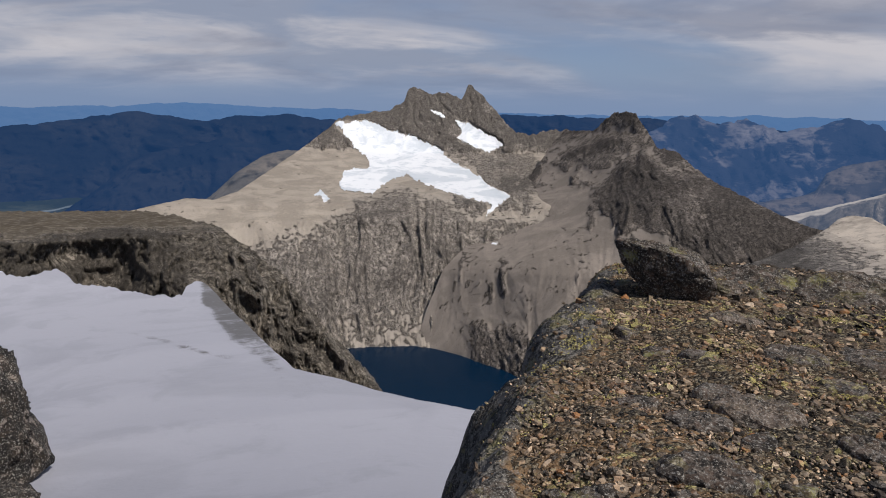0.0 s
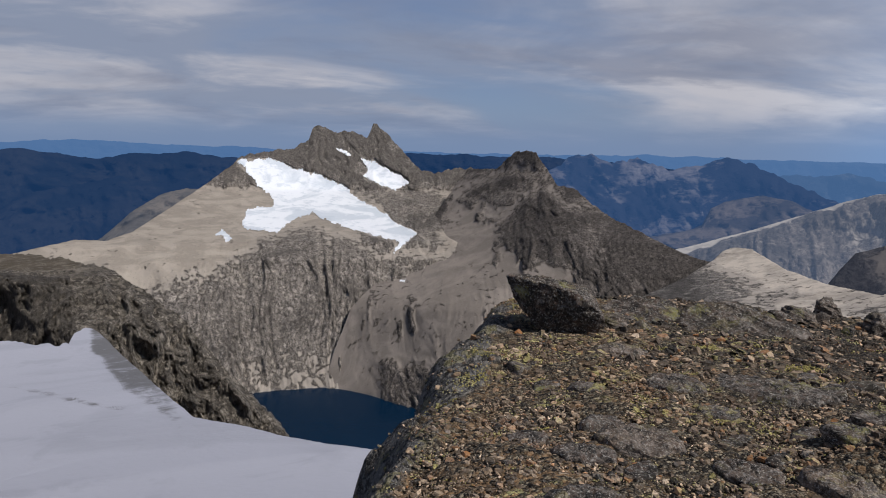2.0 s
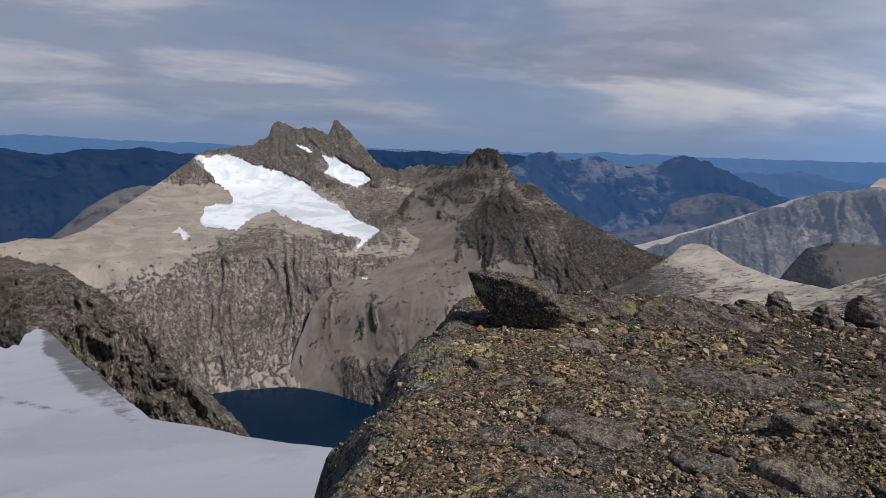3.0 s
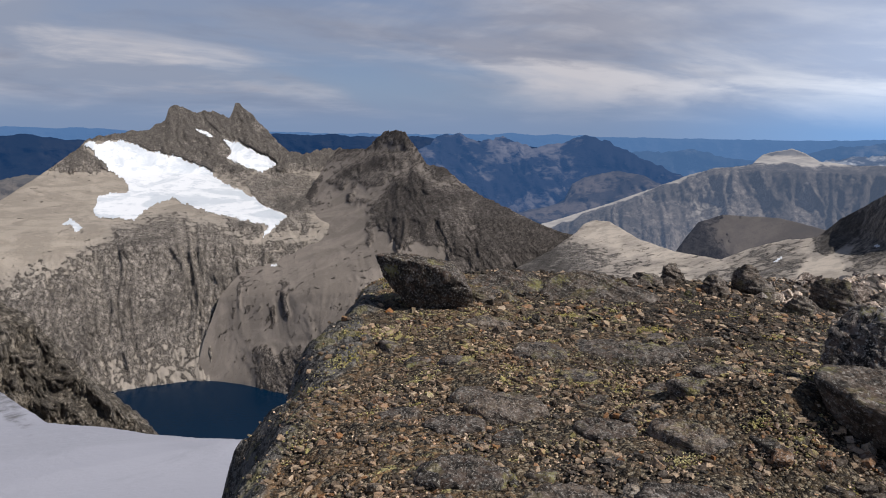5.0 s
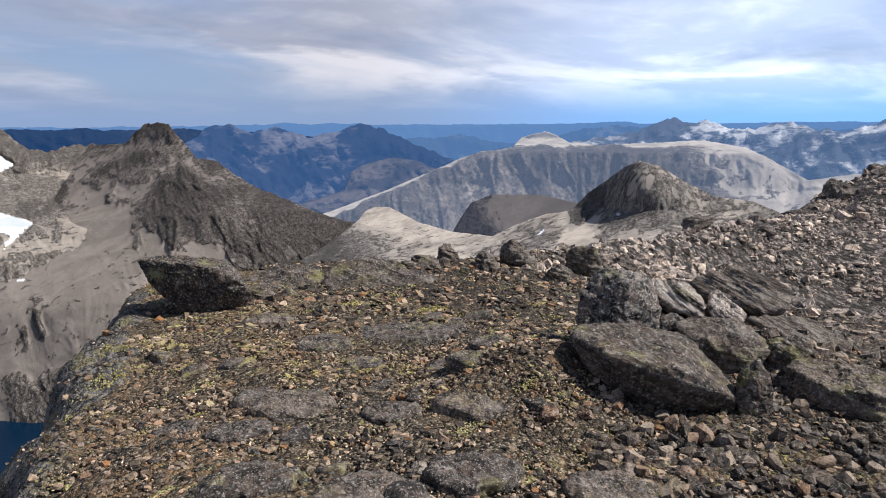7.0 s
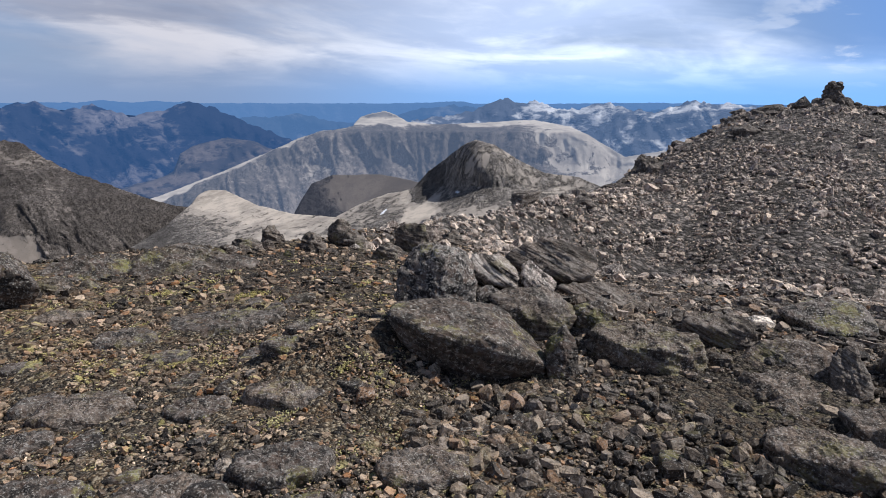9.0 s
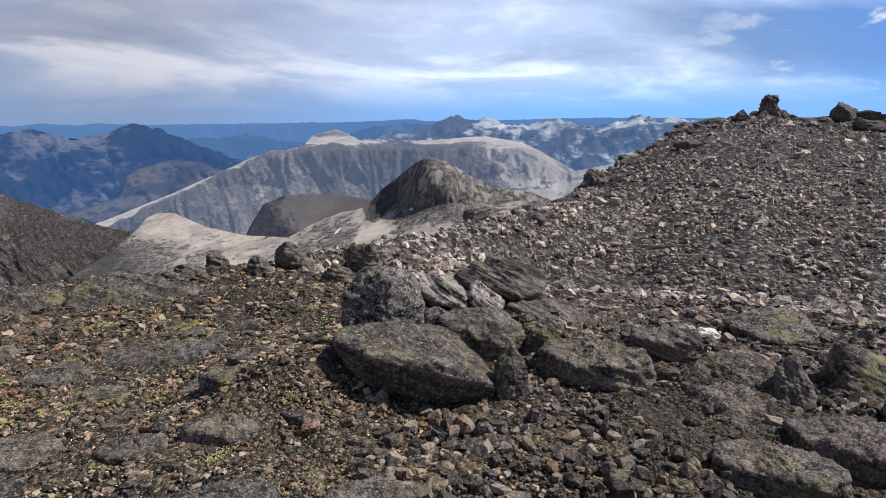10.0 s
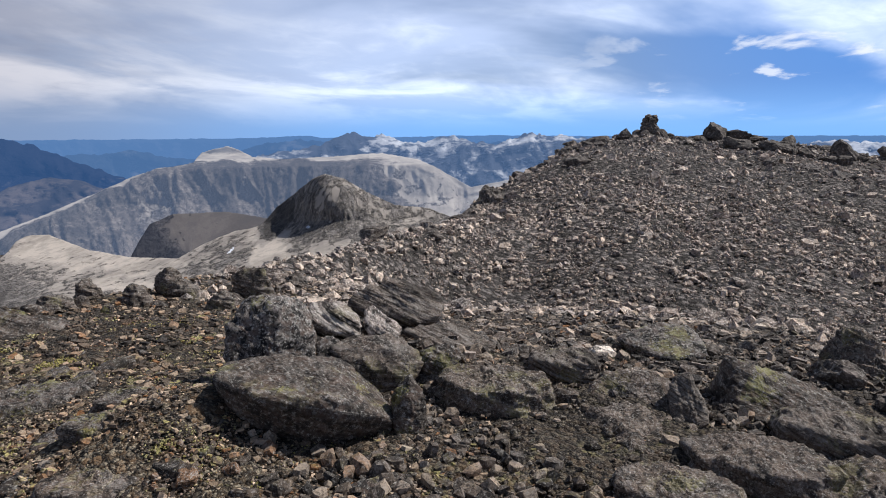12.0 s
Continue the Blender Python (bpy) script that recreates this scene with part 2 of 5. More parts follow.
    c = m.mix(m.ramp(mott, 0.51, 0.575, 0, crust), c, (0.024, 0.022, 0.021))
    grey = tint if tone is None else max(tint, 0.85)
    c = m.mix(m.ramp(mott, 0.45, 0.39, 0, 0.8 * crust), c, (0.36 * grey, 0.30 * grey, 0.26 * grey))
    c = m.mix(m.ramp(speck, 0.55, 0.62, 0, 0.9 * crust), c, (0.46 * grey, 0.43 * grey, 0.39 * grey))
    c = m.mix(m.ramp(speck, 0.46, 0.39, 0, crust), c, (0.018, 0.017, 0.016))
    c = m.mix(m.ramp(m.noise(0.13, 4, 0.6, 0.8, seed=51), 0.46, 0.60, 0, zones), c, (0.42, 0.40, 0.39), "MULTIPLY")
    if spots:
        for scale, seed, colour, rare in ((5.0, 7.0, (0.25, 0.235, 0.085), 0.70), (16.0, 11.0, (0.012, 0.011, 0.011), 0.4), (55.0, 5.0, (0.19, 0.18, 0.17), 0.6), (21.0, 9.0, (0.09, 0.06, 0.046), 0.4)):
            cell = m.cells(scale, seed=seed)
            pick = m.node("ShaderNodeSeparateColor")
            m.t.links.new(cell.outputs["Color"], pick.inputs[0])
            edge = m.math("ADD", cell.outputs["Distance"], m.math("ADD", m.math("MULTIPLY", m.math("SUBTRACT", mott, 0.5), 2.6), m.math("MULTIPLY", m.math("SUBTRACT", speck, 0.5), 1.6)))
            c = m.mix(m.math("MULTIPLY", m.ramp(edge, 0.42, 0.30), m.ramp(pick.outputs[0], rare, rare + 0.04, 0.0, spots)), c, colour)
    patch = m.math("MULTIPLY", m.ramp(m.noise(1.1, 3, 0.6, 0.4, seed=21), 0.46, 0.56), m.ramp(m.noise(5.5, 6, 0.72, 0.8, seed=24), 0.545, 0.575))
    top = m.math("MULTIPLY", m.ramp(m.level(), 0.0, 0.5), m.ramp(m.math("ADD", west.outputs[0], m.math("MULTIPLY", warm, 2.0)), 5.4, 3.8, 0.12, 1.0))
    c = m.mix(m.math("MULTIPLY", m.math("MULTIPLY", patch, top), lichen), c, m.mix(m.ramp(speck, 0.42, 0.58), (0.27, 0.23, 0.075), (0.50, 0.435, 0.19)))
    height = m.math("ADD", m.math("MULTIPLY", mott, 0.8), blotch)
    if foliated:
        seam = m.noise(16, 5, 0.6, 0.35, stretch=(0.14, 0.14, 2.0), seed=61, local=True, turn=turn)
        c = m.mix(m.ramp(seam, 0.50, 0.57, 0, 0.85 * foliated), c, (0.014, 0.013, 0.012))
        c = m.mix(m.ramp(seam, 0.45, 0.38, 0, 0.6 * foliated), c, (0.30 * tint, 0.27 * tint, 0.24 * tint))
        height = m.math("ADD", height, m.math("MULTIPLY", seam, -1.6 * foliated))
    m.bump(height, 1.0, relief / grain)
    return m.done(c, m.ramp(blotch, 0.4, 0.6, 0.75, 0.95), 0.14)


def grit_material(name):
    """Ground of packed chips: cells of several sizes, each with its own tone, dark gaps, rust and lichen."""
    m = Mat(name)
    a, b2 = m.cells(26, seed=1.0, stretch=(1, 1, 1)), m.cells(75, seed=4.0)
    tone, tone2 = m.node("ShaderNodeSeparateColor"), m.node("ShaderNodeSeparateColor")
    m.t.links.new(a.outputs["Color"], tone.inputs[0]), m.t.links.new(b2.outputs["Color"], tone2.inputs[0])
    patch = m.noise(0.9, 4, 0.6, 0.6, seed=2)
    mott = m.noise(14, 5, 0.7, 0.4, seed=7)
    speck = m.noise(120, 4, 0.7, seed=6)
    west = m.node("ShaderNodeSeparateXYZ")
    m.t.links.new(m.pos.outputs["Position"], west.inputs[0])
    knoll = m.ramp(m.math("ADD", west.outputs[0], m.math("MULTIPLY", patch, 3.0)), 5.8, 3.4, 0.12, 1.0)
    c = m.mix(m.ramp(tone.outputs[0], 0.1, 0.9), (0.014, 0.011, 0.009), m.mix(knoll, (0.045, 0.039, 0.035), (0.095, 0.068, 0.042)))
    c = m.mix(m.math("MULTIPLY", m.ramp(tone2.outputs[0], 0.55, 0.9, 0, 0.8), m.ramp(knoll, 0.1, 1.0, 0.35, 1.0)), c, (0.36, 0.30, 0.215))
    c = m.mix(m.ramp(tone2.outputs[1], 0.6, 1.0, 0, 0.7), c, (0.04, 0.037, 0.035))
    c = m.mix(m.math("MULTIPLY", m.ramp(patch, 0.44, 0.56), m.math("MULTIPLY", m.ramp(tone.outputs[1], 0.3, 0.8, 0, 0.85), knoll)), c, (0.23, 0.14, 0.075))
    yellow = m.math("MULTIPLY", knoll, m.ramp(m.noise(0.8, 3, 0.6, 0.4, seed=21), 0.47, 0.58))
    yellow = m.math("MULTIPLY", yellow, m.ramp(m.noise(5.5, 6, 0.72, 0.8, seed=24), 0.535, 0.575))
    c = m.mix(m.math("MULTIPLY", yellow, m.ramp(tone.outputs[2], 0.2, 0.8, 0.2, 0.9)), c, (0.52, 0.46, 0.20))
    c = m.mix(m.ramp(mott, 0.53, 0.60, 0, 0.6), c, (0.026, 0.024, 0.023))
    c = m.mix(m.ramp(speck, 0.56, 0.66, 0, 0.45), c, (0.38, 0.34, 0.29))
    at = m.node("ShaderNodeAttribute")
    at.attribute_name = "cliff"
    solid = m.ramp(at.outputs["Fac"], 0.2, 0.8)
    crust = m.noise(10, 6, 0.7, 0.6, seed=41)
    bare = m.mix(m.ramp(crust, 0.44, 0.56), (0.155, 0.142, 0.13), (0.04, 0.036, 0.033))
    bare = m.mix(m.ramp(speck, 0.56, 0.62, 0, 0.7), bare, (0.40, 0.385, 0.36))
    bare = m.mix(m.math("MULTIPLY", m.ramp(m.noise(5, 4, 0.6, 0.5, seed=44), 0.56, 0.60), 0.4), bare, (0.25, 0.22, 0.10))
    c = m.mix(solid, c, bare)
    coarse = m.cells(5.5, seed=8.0, stretch=(1, 1, 1.5))
    tone3 = m.node("ShaderNodeSeparateColor")
    m.t.links.new(coarse.outputs["Color"], tone3.inputs[0])
    stony = m.ramp(m.math("ADD", west.outputs[0], m.math("MULTIPLY", patch, 4.0)), 6.5, 10.0)
    far_c = m.mix(m.ramp(tone3.outputs[0], 0.15, 0.9), (0.045, 0.04, 0.037), (0.23, 0.20, 0.184))
    # cell edges darkened: the shade between stones, put into the colour
    far_c = m.mix(m.ramp(coarse.outputs["Distance"], 0.35, 0.75, 0, 0.8), far_c, (0.03, 0.028, 0.026))
    c = m.mix(m.math("MULTIPLY", stony, 0.85), c, far_c)
    gap = m.math("ADD", m.math("MULTIPLY", a.outputs["Distance"], -1.0), m.math("MULTIPLY", b2.outputs["Distance"], -0.35))
    m.bump(m.math("ADD", m.math("ADD", gap, m.math("MULTIPLY", m.math("MULTIPLY", coarse.outputs["Distance"], stony), -4.0)), m.math("MULTIPLY", mott, 0.8)), 1.0, 0.035)
    return m.done(c, 0.95, 0.1)


M_MAIN = mountain_rock("grey_brown_cliff", (0.205, 0.18, 0.162), (0.30, 0.263, 0.23), (0.325, 0.28, 0.234), 9)
M_RIGHT = mountain_rock("dark_brown_cliff", (0.115, 0.10, 0.092), (0.20, 0.172, 0.153), (0.225, 0.192, 0.166), 9)
M_SADDLE = mountain_rock("pale_granite", (0.105, 0.096, 0.09), (0.22, 0.198, 0.182), (0.49, 0.425, 0.36), 8, depth=1.5, grain=0.55)
# dome and plateau: bluish haze painted over the rock as emission
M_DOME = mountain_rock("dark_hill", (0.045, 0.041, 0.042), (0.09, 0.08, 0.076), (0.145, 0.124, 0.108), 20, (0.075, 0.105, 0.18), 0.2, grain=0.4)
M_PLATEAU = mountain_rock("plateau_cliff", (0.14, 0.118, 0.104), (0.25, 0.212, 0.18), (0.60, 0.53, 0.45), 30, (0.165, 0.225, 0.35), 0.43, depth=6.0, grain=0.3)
M_RIDGE = mountain_rock("ridge_rock", (0.125, 0.108, 0.092), (0.28, 0.242, 0.20), (0.088, 0.071, 0.052), 1.5, depth=0.9)
# near snow lies in cloud shade, put into a darker lilac base colour
M_SNOW = snow_material("shaded_old_snow", (0.40, 0.398, 0.45), (0.335, 0.335, 0.38), 40)
M_GLACIER = snow_material("glacier_snow", (0.80, 0.81, 0.84), (0.50, 0.545, 0.60), 130)
# distant ranges: most of their blue is air light painted in as emission
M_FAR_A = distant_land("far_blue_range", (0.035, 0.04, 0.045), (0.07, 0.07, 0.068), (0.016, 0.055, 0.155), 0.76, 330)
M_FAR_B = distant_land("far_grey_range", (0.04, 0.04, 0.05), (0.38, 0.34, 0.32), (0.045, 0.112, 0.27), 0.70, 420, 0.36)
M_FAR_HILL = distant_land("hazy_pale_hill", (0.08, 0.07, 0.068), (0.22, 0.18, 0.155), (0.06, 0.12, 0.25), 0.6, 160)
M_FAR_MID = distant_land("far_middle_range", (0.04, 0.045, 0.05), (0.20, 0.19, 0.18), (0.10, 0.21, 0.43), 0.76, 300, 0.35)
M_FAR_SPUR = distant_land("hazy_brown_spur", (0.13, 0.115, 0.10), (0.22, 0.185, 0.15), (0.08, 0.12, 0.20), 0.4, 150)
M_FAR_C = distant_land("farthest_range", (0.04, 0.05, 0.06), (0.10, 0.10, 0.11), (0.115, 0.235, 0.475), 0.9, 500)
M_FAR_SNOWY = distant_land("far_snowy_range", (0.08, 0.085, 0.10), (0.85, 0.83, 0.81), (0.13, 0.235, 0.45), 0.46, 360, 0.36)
# valley floor: about half its colour is blue air glow, added as emission
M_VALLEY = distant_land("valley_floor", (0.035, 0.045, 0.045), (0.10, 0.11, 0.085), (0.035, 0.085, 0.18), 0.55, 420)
M_GROUND = grit_material("gritty_ground")
M_GRAVEL = stone_material("gravel_stone", 0.78, 0.32, 0.8, 1.7, crust=0.4, warmth=0.15, even=-1.05)
M_RUBBLE = stone_material("rubble_stone", 2.35, 0.06, 0.03, 0.9, crust=0.6, warmth=0.095, even=0.2, zones=0.4)
M_MIDDLE = stone_material("middle_rubble_stone", 1.4, 0.1, 0.08, 1.0, crust=0.6, warmth=0.09, even=-0.1, zones=0.3)
M_NEAR = stone_material("near_rubble_stone", 0.74, 0.13, 0.15, 1.3, crust=0.6, warmth=0.09, even=-0.5)
M_PALE = stone_material("pale_stone", 0.95, 0.05, 0.3, 1.2, 0.45, True, crust=1.0, warmth=0.0, spots=0.6, relief=0.03)
M_FLAKY = stone_material("foliated_stone", 1.6, 0.08, 0.2, 1.2, 0.45, True, crust=0.5, warmth=0.03, spots=0.3, relief=0.03, foliated=1.0)
M_SCHIST = stone_material("dark_foliated_stone", 0.85, 0.15, 0.3, 1.2, 0.42, True, crust=0.5, warmth=0.06, spots=0.3, relief=0.03, foliated=0.75, turn=22.0)
M_BROWN = stone_material("brown_foliated_stone", 0.78, 0.15, 0.15, 1.2, 0.42, True, crust=0.7, warmth=0.08, spots=0.3, relief=0.03, foliated=0.5, turn=8.0)
M_WHITE = stone_material("pale_pinkish_stone", 1.9, 0.05, 0.1, 1.4, 0.45, True, crust=0.75, warmth=0.03, relief=0.03, foliated=0.25)
M_BEDROCK = stone_material("bedrock_stone", 0.98, 0.12, 0.2, 1.2, 0.42, True, crust=0.75, warmth=0.1, spots=0.4, relief=0.05, foliated=0.3, turn=15.0)
M_OUTCROP = stone_material("outcrop_stone", 0.25, 0.05, 0.0, 0.12, 0.3, True)
M_BOULDER = stone_material("boulder_stone", 0.62, 0.08, 0.14, 0.7, 0.40, True, crust=0.72, warmth=0.07, spots=0.6, relief=0.03, foliated=0.35, turn=20.0)
M_PURPLE = stone_material("purple_grey_stone", 0.75, 0.05, 0.5, 1.3, 0.38, True, crust=0.85, warmth=0.04, spots=0.6, relief=0.05)
M_GRIT = stone_material("pale_grit", 2.0, 0.35, 0.4, 2.0, crust=0.2, warmth=0.16, even=-0.1)
M_DARK = stone_material("dark_boulder_stone", 0.42, 0.05, 0.12, 0.9, 0.3, True, crust=0.75, warmth=0.08, spots=0.6, relief=0.03)
M_RUST = stone_material("rust_stone", 0.85, 0.3, 0.0, 1.2, 0.93, True)
M_TAN = stone_material("tan_stone", 0.9, 0.1, 0.0, 1.2, 0.84, True)
M_QUARTZ = stone_material("quartz_stone", 1.9, 0.0, 0.0, 1.2, 1.0, True)
M_BLOCK = stone_material("block_stone", 0.8, 0.05, 0.05, 0.5, 0.4, True, crust=0.6)
M_CRAG = stone_material("crag_stone", 0.55, 0.05, 0.0, 0.5, 0.4, True, crust=0.6)
# pale water with bluish air light mixed in as emission
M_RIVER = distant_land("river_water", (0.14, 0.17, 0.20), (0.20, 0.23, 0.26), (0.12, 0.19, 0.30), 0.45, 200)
m = Mat("yellow_lichen")
tuft = m.noise(70, 5, 0.7, 0.3)
m.bump(tuft, 1.0, 0.02)
M_LICHEN = m.done(m.mix(m.ramp(tuft, 0.40, 0.60), (0.22, 0.185, 0.08), m.mix(m.ramp(m.noise(3, 3), 0.42, 0.58), (0.46, 0.40, 0.14), (0.72, 0.65, 0.34))), 0.95, 0.1)
m = Mat("lake_water")
m.bump(m.noise(0.2, 4, 0.6), 0.25, 0.4)
M_LAKE = m.done((0.0015, 0.014, 0.036), 0.2, 0.06)


# ---- geometry helpers ----
def lattice(ix, iy, iz, seed):
    h = (ix * 374761393 + iy * 668265263 + iz * 1274126177 + seed * 974634777) & 0xFFFFFFFF
    h = ((h ^ (h >> 13)) * 1103515245) & 0xFFFFFFFF
    return ((h ^ (h >> 16)) & 0xFFFF) / 32767.5 - 1.0


def value_noise(p, seed=0):
    """Smooth noise from -1 to 1 at an array of points."""
    i = np.floor(p).astype(np.int64)
    f = p - i
    f = f * f * (3 - 2 * f)
    out = 0.0
    for dx in (0, 1):
        for dy in (0, 1):
            for dz in (0, 1):
                w = (f[..., 0] if dx else 1 - f[..., 0]) * (f[..., 1] if dy else 1 - f[..., 1]) * (f[..., 2] if dz else 1 - f[..., 2])
                out = out + w * lattice(i[..., 0] + dx, i[..., 1] + dy, i[..., 2] + dz, seed)
    return out


def fbm(p, octaves=5, gain=0.5, seed=0):
    total, amp, q = 0.0, 1.0, np.asarray(p, float)
    for o in range(octaves):
        total = total + amp * value_noise(q, seed + o)
        amp, q = amp * gain, q * 2.03 + 11.3
    return total


def ridged(p, octaves=5, gain=0.5, seed=0):
    total, amp, q = 0.0, 1.0, np.asarray(p, float)
    for o in range(octaves):
        total = total + amp * (1 - 2 * np.abs(value_noise(q, seed + o)))
        amp, q = amp * gain, q * 2.03 + 7.7
    return total


def smooth(a, b, v):
    t = np.clip((v - a) / (b - a), 0, 1)
    return t * t * (3 - 2 * t)


def mesh_of(name, verts, faces, material, shade=True, attach=None, cliff=None):
    """One mesh object from arrays of vertices and of equal-sized faces."""
    me = bpy.data.meshes.new(name)
    verts, faces = np.asarray(verts, np.float32), np.asarray(faces, np.int32)
    n, k = faces.shape
    me.vertices.add(len(verts))
    me.vertices.foreach_set("co", verts.ravel())
    me.loops.add(n * k)
    me.loops.foreach_set("vertex_index", faces.ravel())
    me.polygons.add(n)
    me.polygons.foreach_set("loop_start", np.arange(0, n * k, k, dtype=np.int32))
    me.polygons.foreach_set("use_smooth", np.full(n, shade))
    me.update(calc_edges=True)
    me.validate()
    me.materials.append(material)
    if cliff is not None:
        me.attributes.new("cliff", "FLOAT", "POINT").data.foreach_set("value", np.asarray(cliff, np.float32).ravel())
    ob = new(name, me)
    if attach:
        ob.parent = attach
    return ob


def grid_faces(rows, cols, wrap=False):
    i = np.arange(rows * cols).reshape(rows, cols)
    if wrap:
        i = np.concatenate([i, i[:, :1]], 1)
    return np.stack([i[:-1, :-1], i[1:, :-1], i[1:, 1:], i[:-1, 1:]], -1).reshape(-1, 4)


EYE = 1.6


def world_of(bearing, height, away):
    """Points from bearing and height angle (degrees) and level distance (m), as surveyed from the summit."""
    b = np.radians(bearing)
    return np.stack([away * np.sin(b), away * np.cos(b), EYE + away * np.tan(np.radians(height))], -1)


def mountain(name, crest, foot, profile, material, step=0.07, rows=200, jag=0.12, jag_size=0.7, relief=12.0, size=60.0, nearer=None,
             back=(300, 0.75), seed=1, bare=None, long=2.4, power=1.0, reshape=None, label="", category="mountain", big_form=0.0, calm=None):
    """A mountain side swept along its crest line: crest rows of (bearing, height) in degrees, profile rows of (height, distance)
    that say how far off the slope lies at each height, nearer rows of (bearing, factor) that bring parts of it closer.
    bare(bearing, height, noise) tells cliffs (1) from scree (0); long: how much longer gullies are than wide."""
    crest, profile = np.array(crest, float), np.array(profile, float)
    bearing = np.arange(crest[0, 0], crest[-1, 0] + step / 2, step)
    top = np.interp(bearing, crest[:, 0], crest[:, 1])
    b3 = np.stack([bearing / jag_size, 0 * bearing, 0 * bearing], -1)
    jag = np.interp(bearing, *np.array(jag, float).T) if isinstance(jag, list) else jag
    top = top + jag * (fbm(b3, 6, 0.66, seed) * 0.55 + ridged(b3 * 2.3, 5, 0.7, seed + 9) * 0.25)
    u = np.linspace(0, 1, rows) ** power
    h = top[None, :] + (foot - top[None, :]) * u[:, None]
    d = np.interp(h, profile[:, 0], profile[:, 1])
    if nearer is not None:
        nearer = np.array(nearer, float)
        near = np.interp(bearing, nearer[:, 0], nearer[:, 1])
        width = int(5 / step)
        near = np.convolve(np.pad(near, width, mode="edge"), np.ones(2 * width + 1) / (2 * width + 1), "valid")
        d = d * near[None, :]
    B = bearing[None, :] + 0 * h
    if reshape is not None:
        d = reshape(B, h, d)
    d0 = d
    p = world_of(B, h, d)
    q = np.stack([np.radians(B) * profile[:, 1].mean() / size, p[..., 2] / (size * long), d / (size * long * 2)], -1)
    q = q + np.stack([0.8 * fbm(q * 0.6, 3, 0.5, seed + 60), 0.3 * fbm(q * 0.8 + 5, 3, 0.5, seed + 65), 0 * d], -1)
    n = fbm(q * (0.6, 0.7, 1), 6, 0.6, seed + 70)
    cliff = np.ones_like(h) if bare is None else np.clip(bare(B, h, n), 0, 1)
    slant = np.stack([q[..., 0] + 0.8 * q[..., 1], q[..., 1], q[..., 2]], -1)
    ribs = 0.30 * ridged(q * 0.5, 3, 0.5, seed + 15) + 0.45 * ridged(q * (1.8, 1.3, 1.3), 5, 0.6, seed + 20)
    rough = ribs + 0.30 * ridged(slant * 3.1, 5, 0.62, seed + 30) + 0.32 * fbm(q * (4.5, 6, 3), 5, 0.7, seed + 40)
    cliff = np.clip(cliff * (0.78 + 0.5 * ribs), 0, 1)
    keep = (0.25 + 0.75 * smooth(0, 0.08, u))[:, None]
    facet = ridged(np.stack([q[..., 0] * 0.55 + 0.35 * q[..., 1], q[..., 1] * 0.5 - 0.12 * q[..., 0], q[..., 2] * 0.5], -1), 2, 0.45, seed + 80)
    if calm is not None:
        keep = keep * np.interp(bearing, *np.array(calm, float).T)[None, :]
    d = d - relief * keep * (rough * (0.05 + 0.95 * cliff) + big_form * facet * (0.45 + 0.55 * cliff))
    p = world_of(B, h, d)
    # the far side of the crest
    k = 14
    s = np.linspace(0, 1, k + 1)[1:][::-1]
    behind = world_of(np.tile(bearing, (k, 1)), np.tile(h[0], (k, 1)), np.tile(d[0], (k, 1)))
    out = behind[..., :2] / np.linalg.norm(behind[..., :2], axis=-1, keepdims=True)
    behind[..., :2] += out * (s[:, None, None] * back[0])
    behind[..., 2] -= (s[:, None] * back[0]) * back[1] * (0.35 + 0.65 * s[:, None])
    p = np.concatenate([behind, p])
    c = np.concatenate([np.tile(cliff[:1], (k, 1)), cliff])
    ob = mesh_of(name, p.reshape(-1, 3), grid_faces(len(p), len(bearing)), material, cliff=c)
    return tagged(ob, label, category, kind="structure"), bearing, h, d, d0


def inside(poly, x, y):
    """Which points lie inside a polygon."""
    hit = np.zeros(np.shape(x), bool)
    n = len(poly)
    for i in range(n):
        (x0, y0), (x1, y1) = poly[i], poly[(i + 1) % n]
        if y0 != y1:
            hit ^= ((y0 > y) != (y1 > y)) & (x < (x1 - x0) * (y - y0) / (y1 - y0) + x0)
    return hit


def snow_on(name, side, outline, material, thick=5.0, ragged=0.12, seed=3):
    """A snowfield lying on a mountain side, within an outline of (bearing, height)."""
    _, bearing, h, d, d0 = side
    B = bearing[None, :] + 0 * h
    q = np.stack([B / 0.5, h / 0.5, 0 * h], -1)
    wob = ragged
    m = inside(outline, B + wob * fbm(q, 4, 0.6, seed), h + wob * fbm(q + 50, 4, 0.6, seed + 5))
    soft = m.astype(float)
    for _ in range(3):
        soft = (soft + np.roll(soft, 1, 0) + np.roll(soft, -1, 0) + np.roll(soft, 1, 1) + np.roll(soft, -1, 1)) / 5
    dd = d - d0
    for _ in range(25):
        dd[1:-1, 1:-1] = (dd[1:-1, 1:-1] * 2 + dd[:-2, 1:-1] + dd[2:, 1:-1] + dd[1:-1, :-2] + dd[1:-1, 2:]) / 6
    dd = np.minimum(dd + d0, d) - thick * soft - 0.5
    p = world_of(B, h, dd)
    keep = m[:-1, :-1] & m[1:, :-1] & m[1:, 1:] & m[:-1, 1:]
    f = grid_faces(*h.shape)[keep.ravel()]
    used, inv = np.unique(f, return_inverse=True)
    return tagged(mesh_of(name, p.reshape(-1, 3)[used], inv.reshape(-1, 4), material), kind="structure")


# ---- the land ----
LAKE_Z = -424.0
ang = np.radians(np.arange(0, 360, 3.0))
rad = np.concatenate([[5], np.geomspace(60, 4950, 40)])
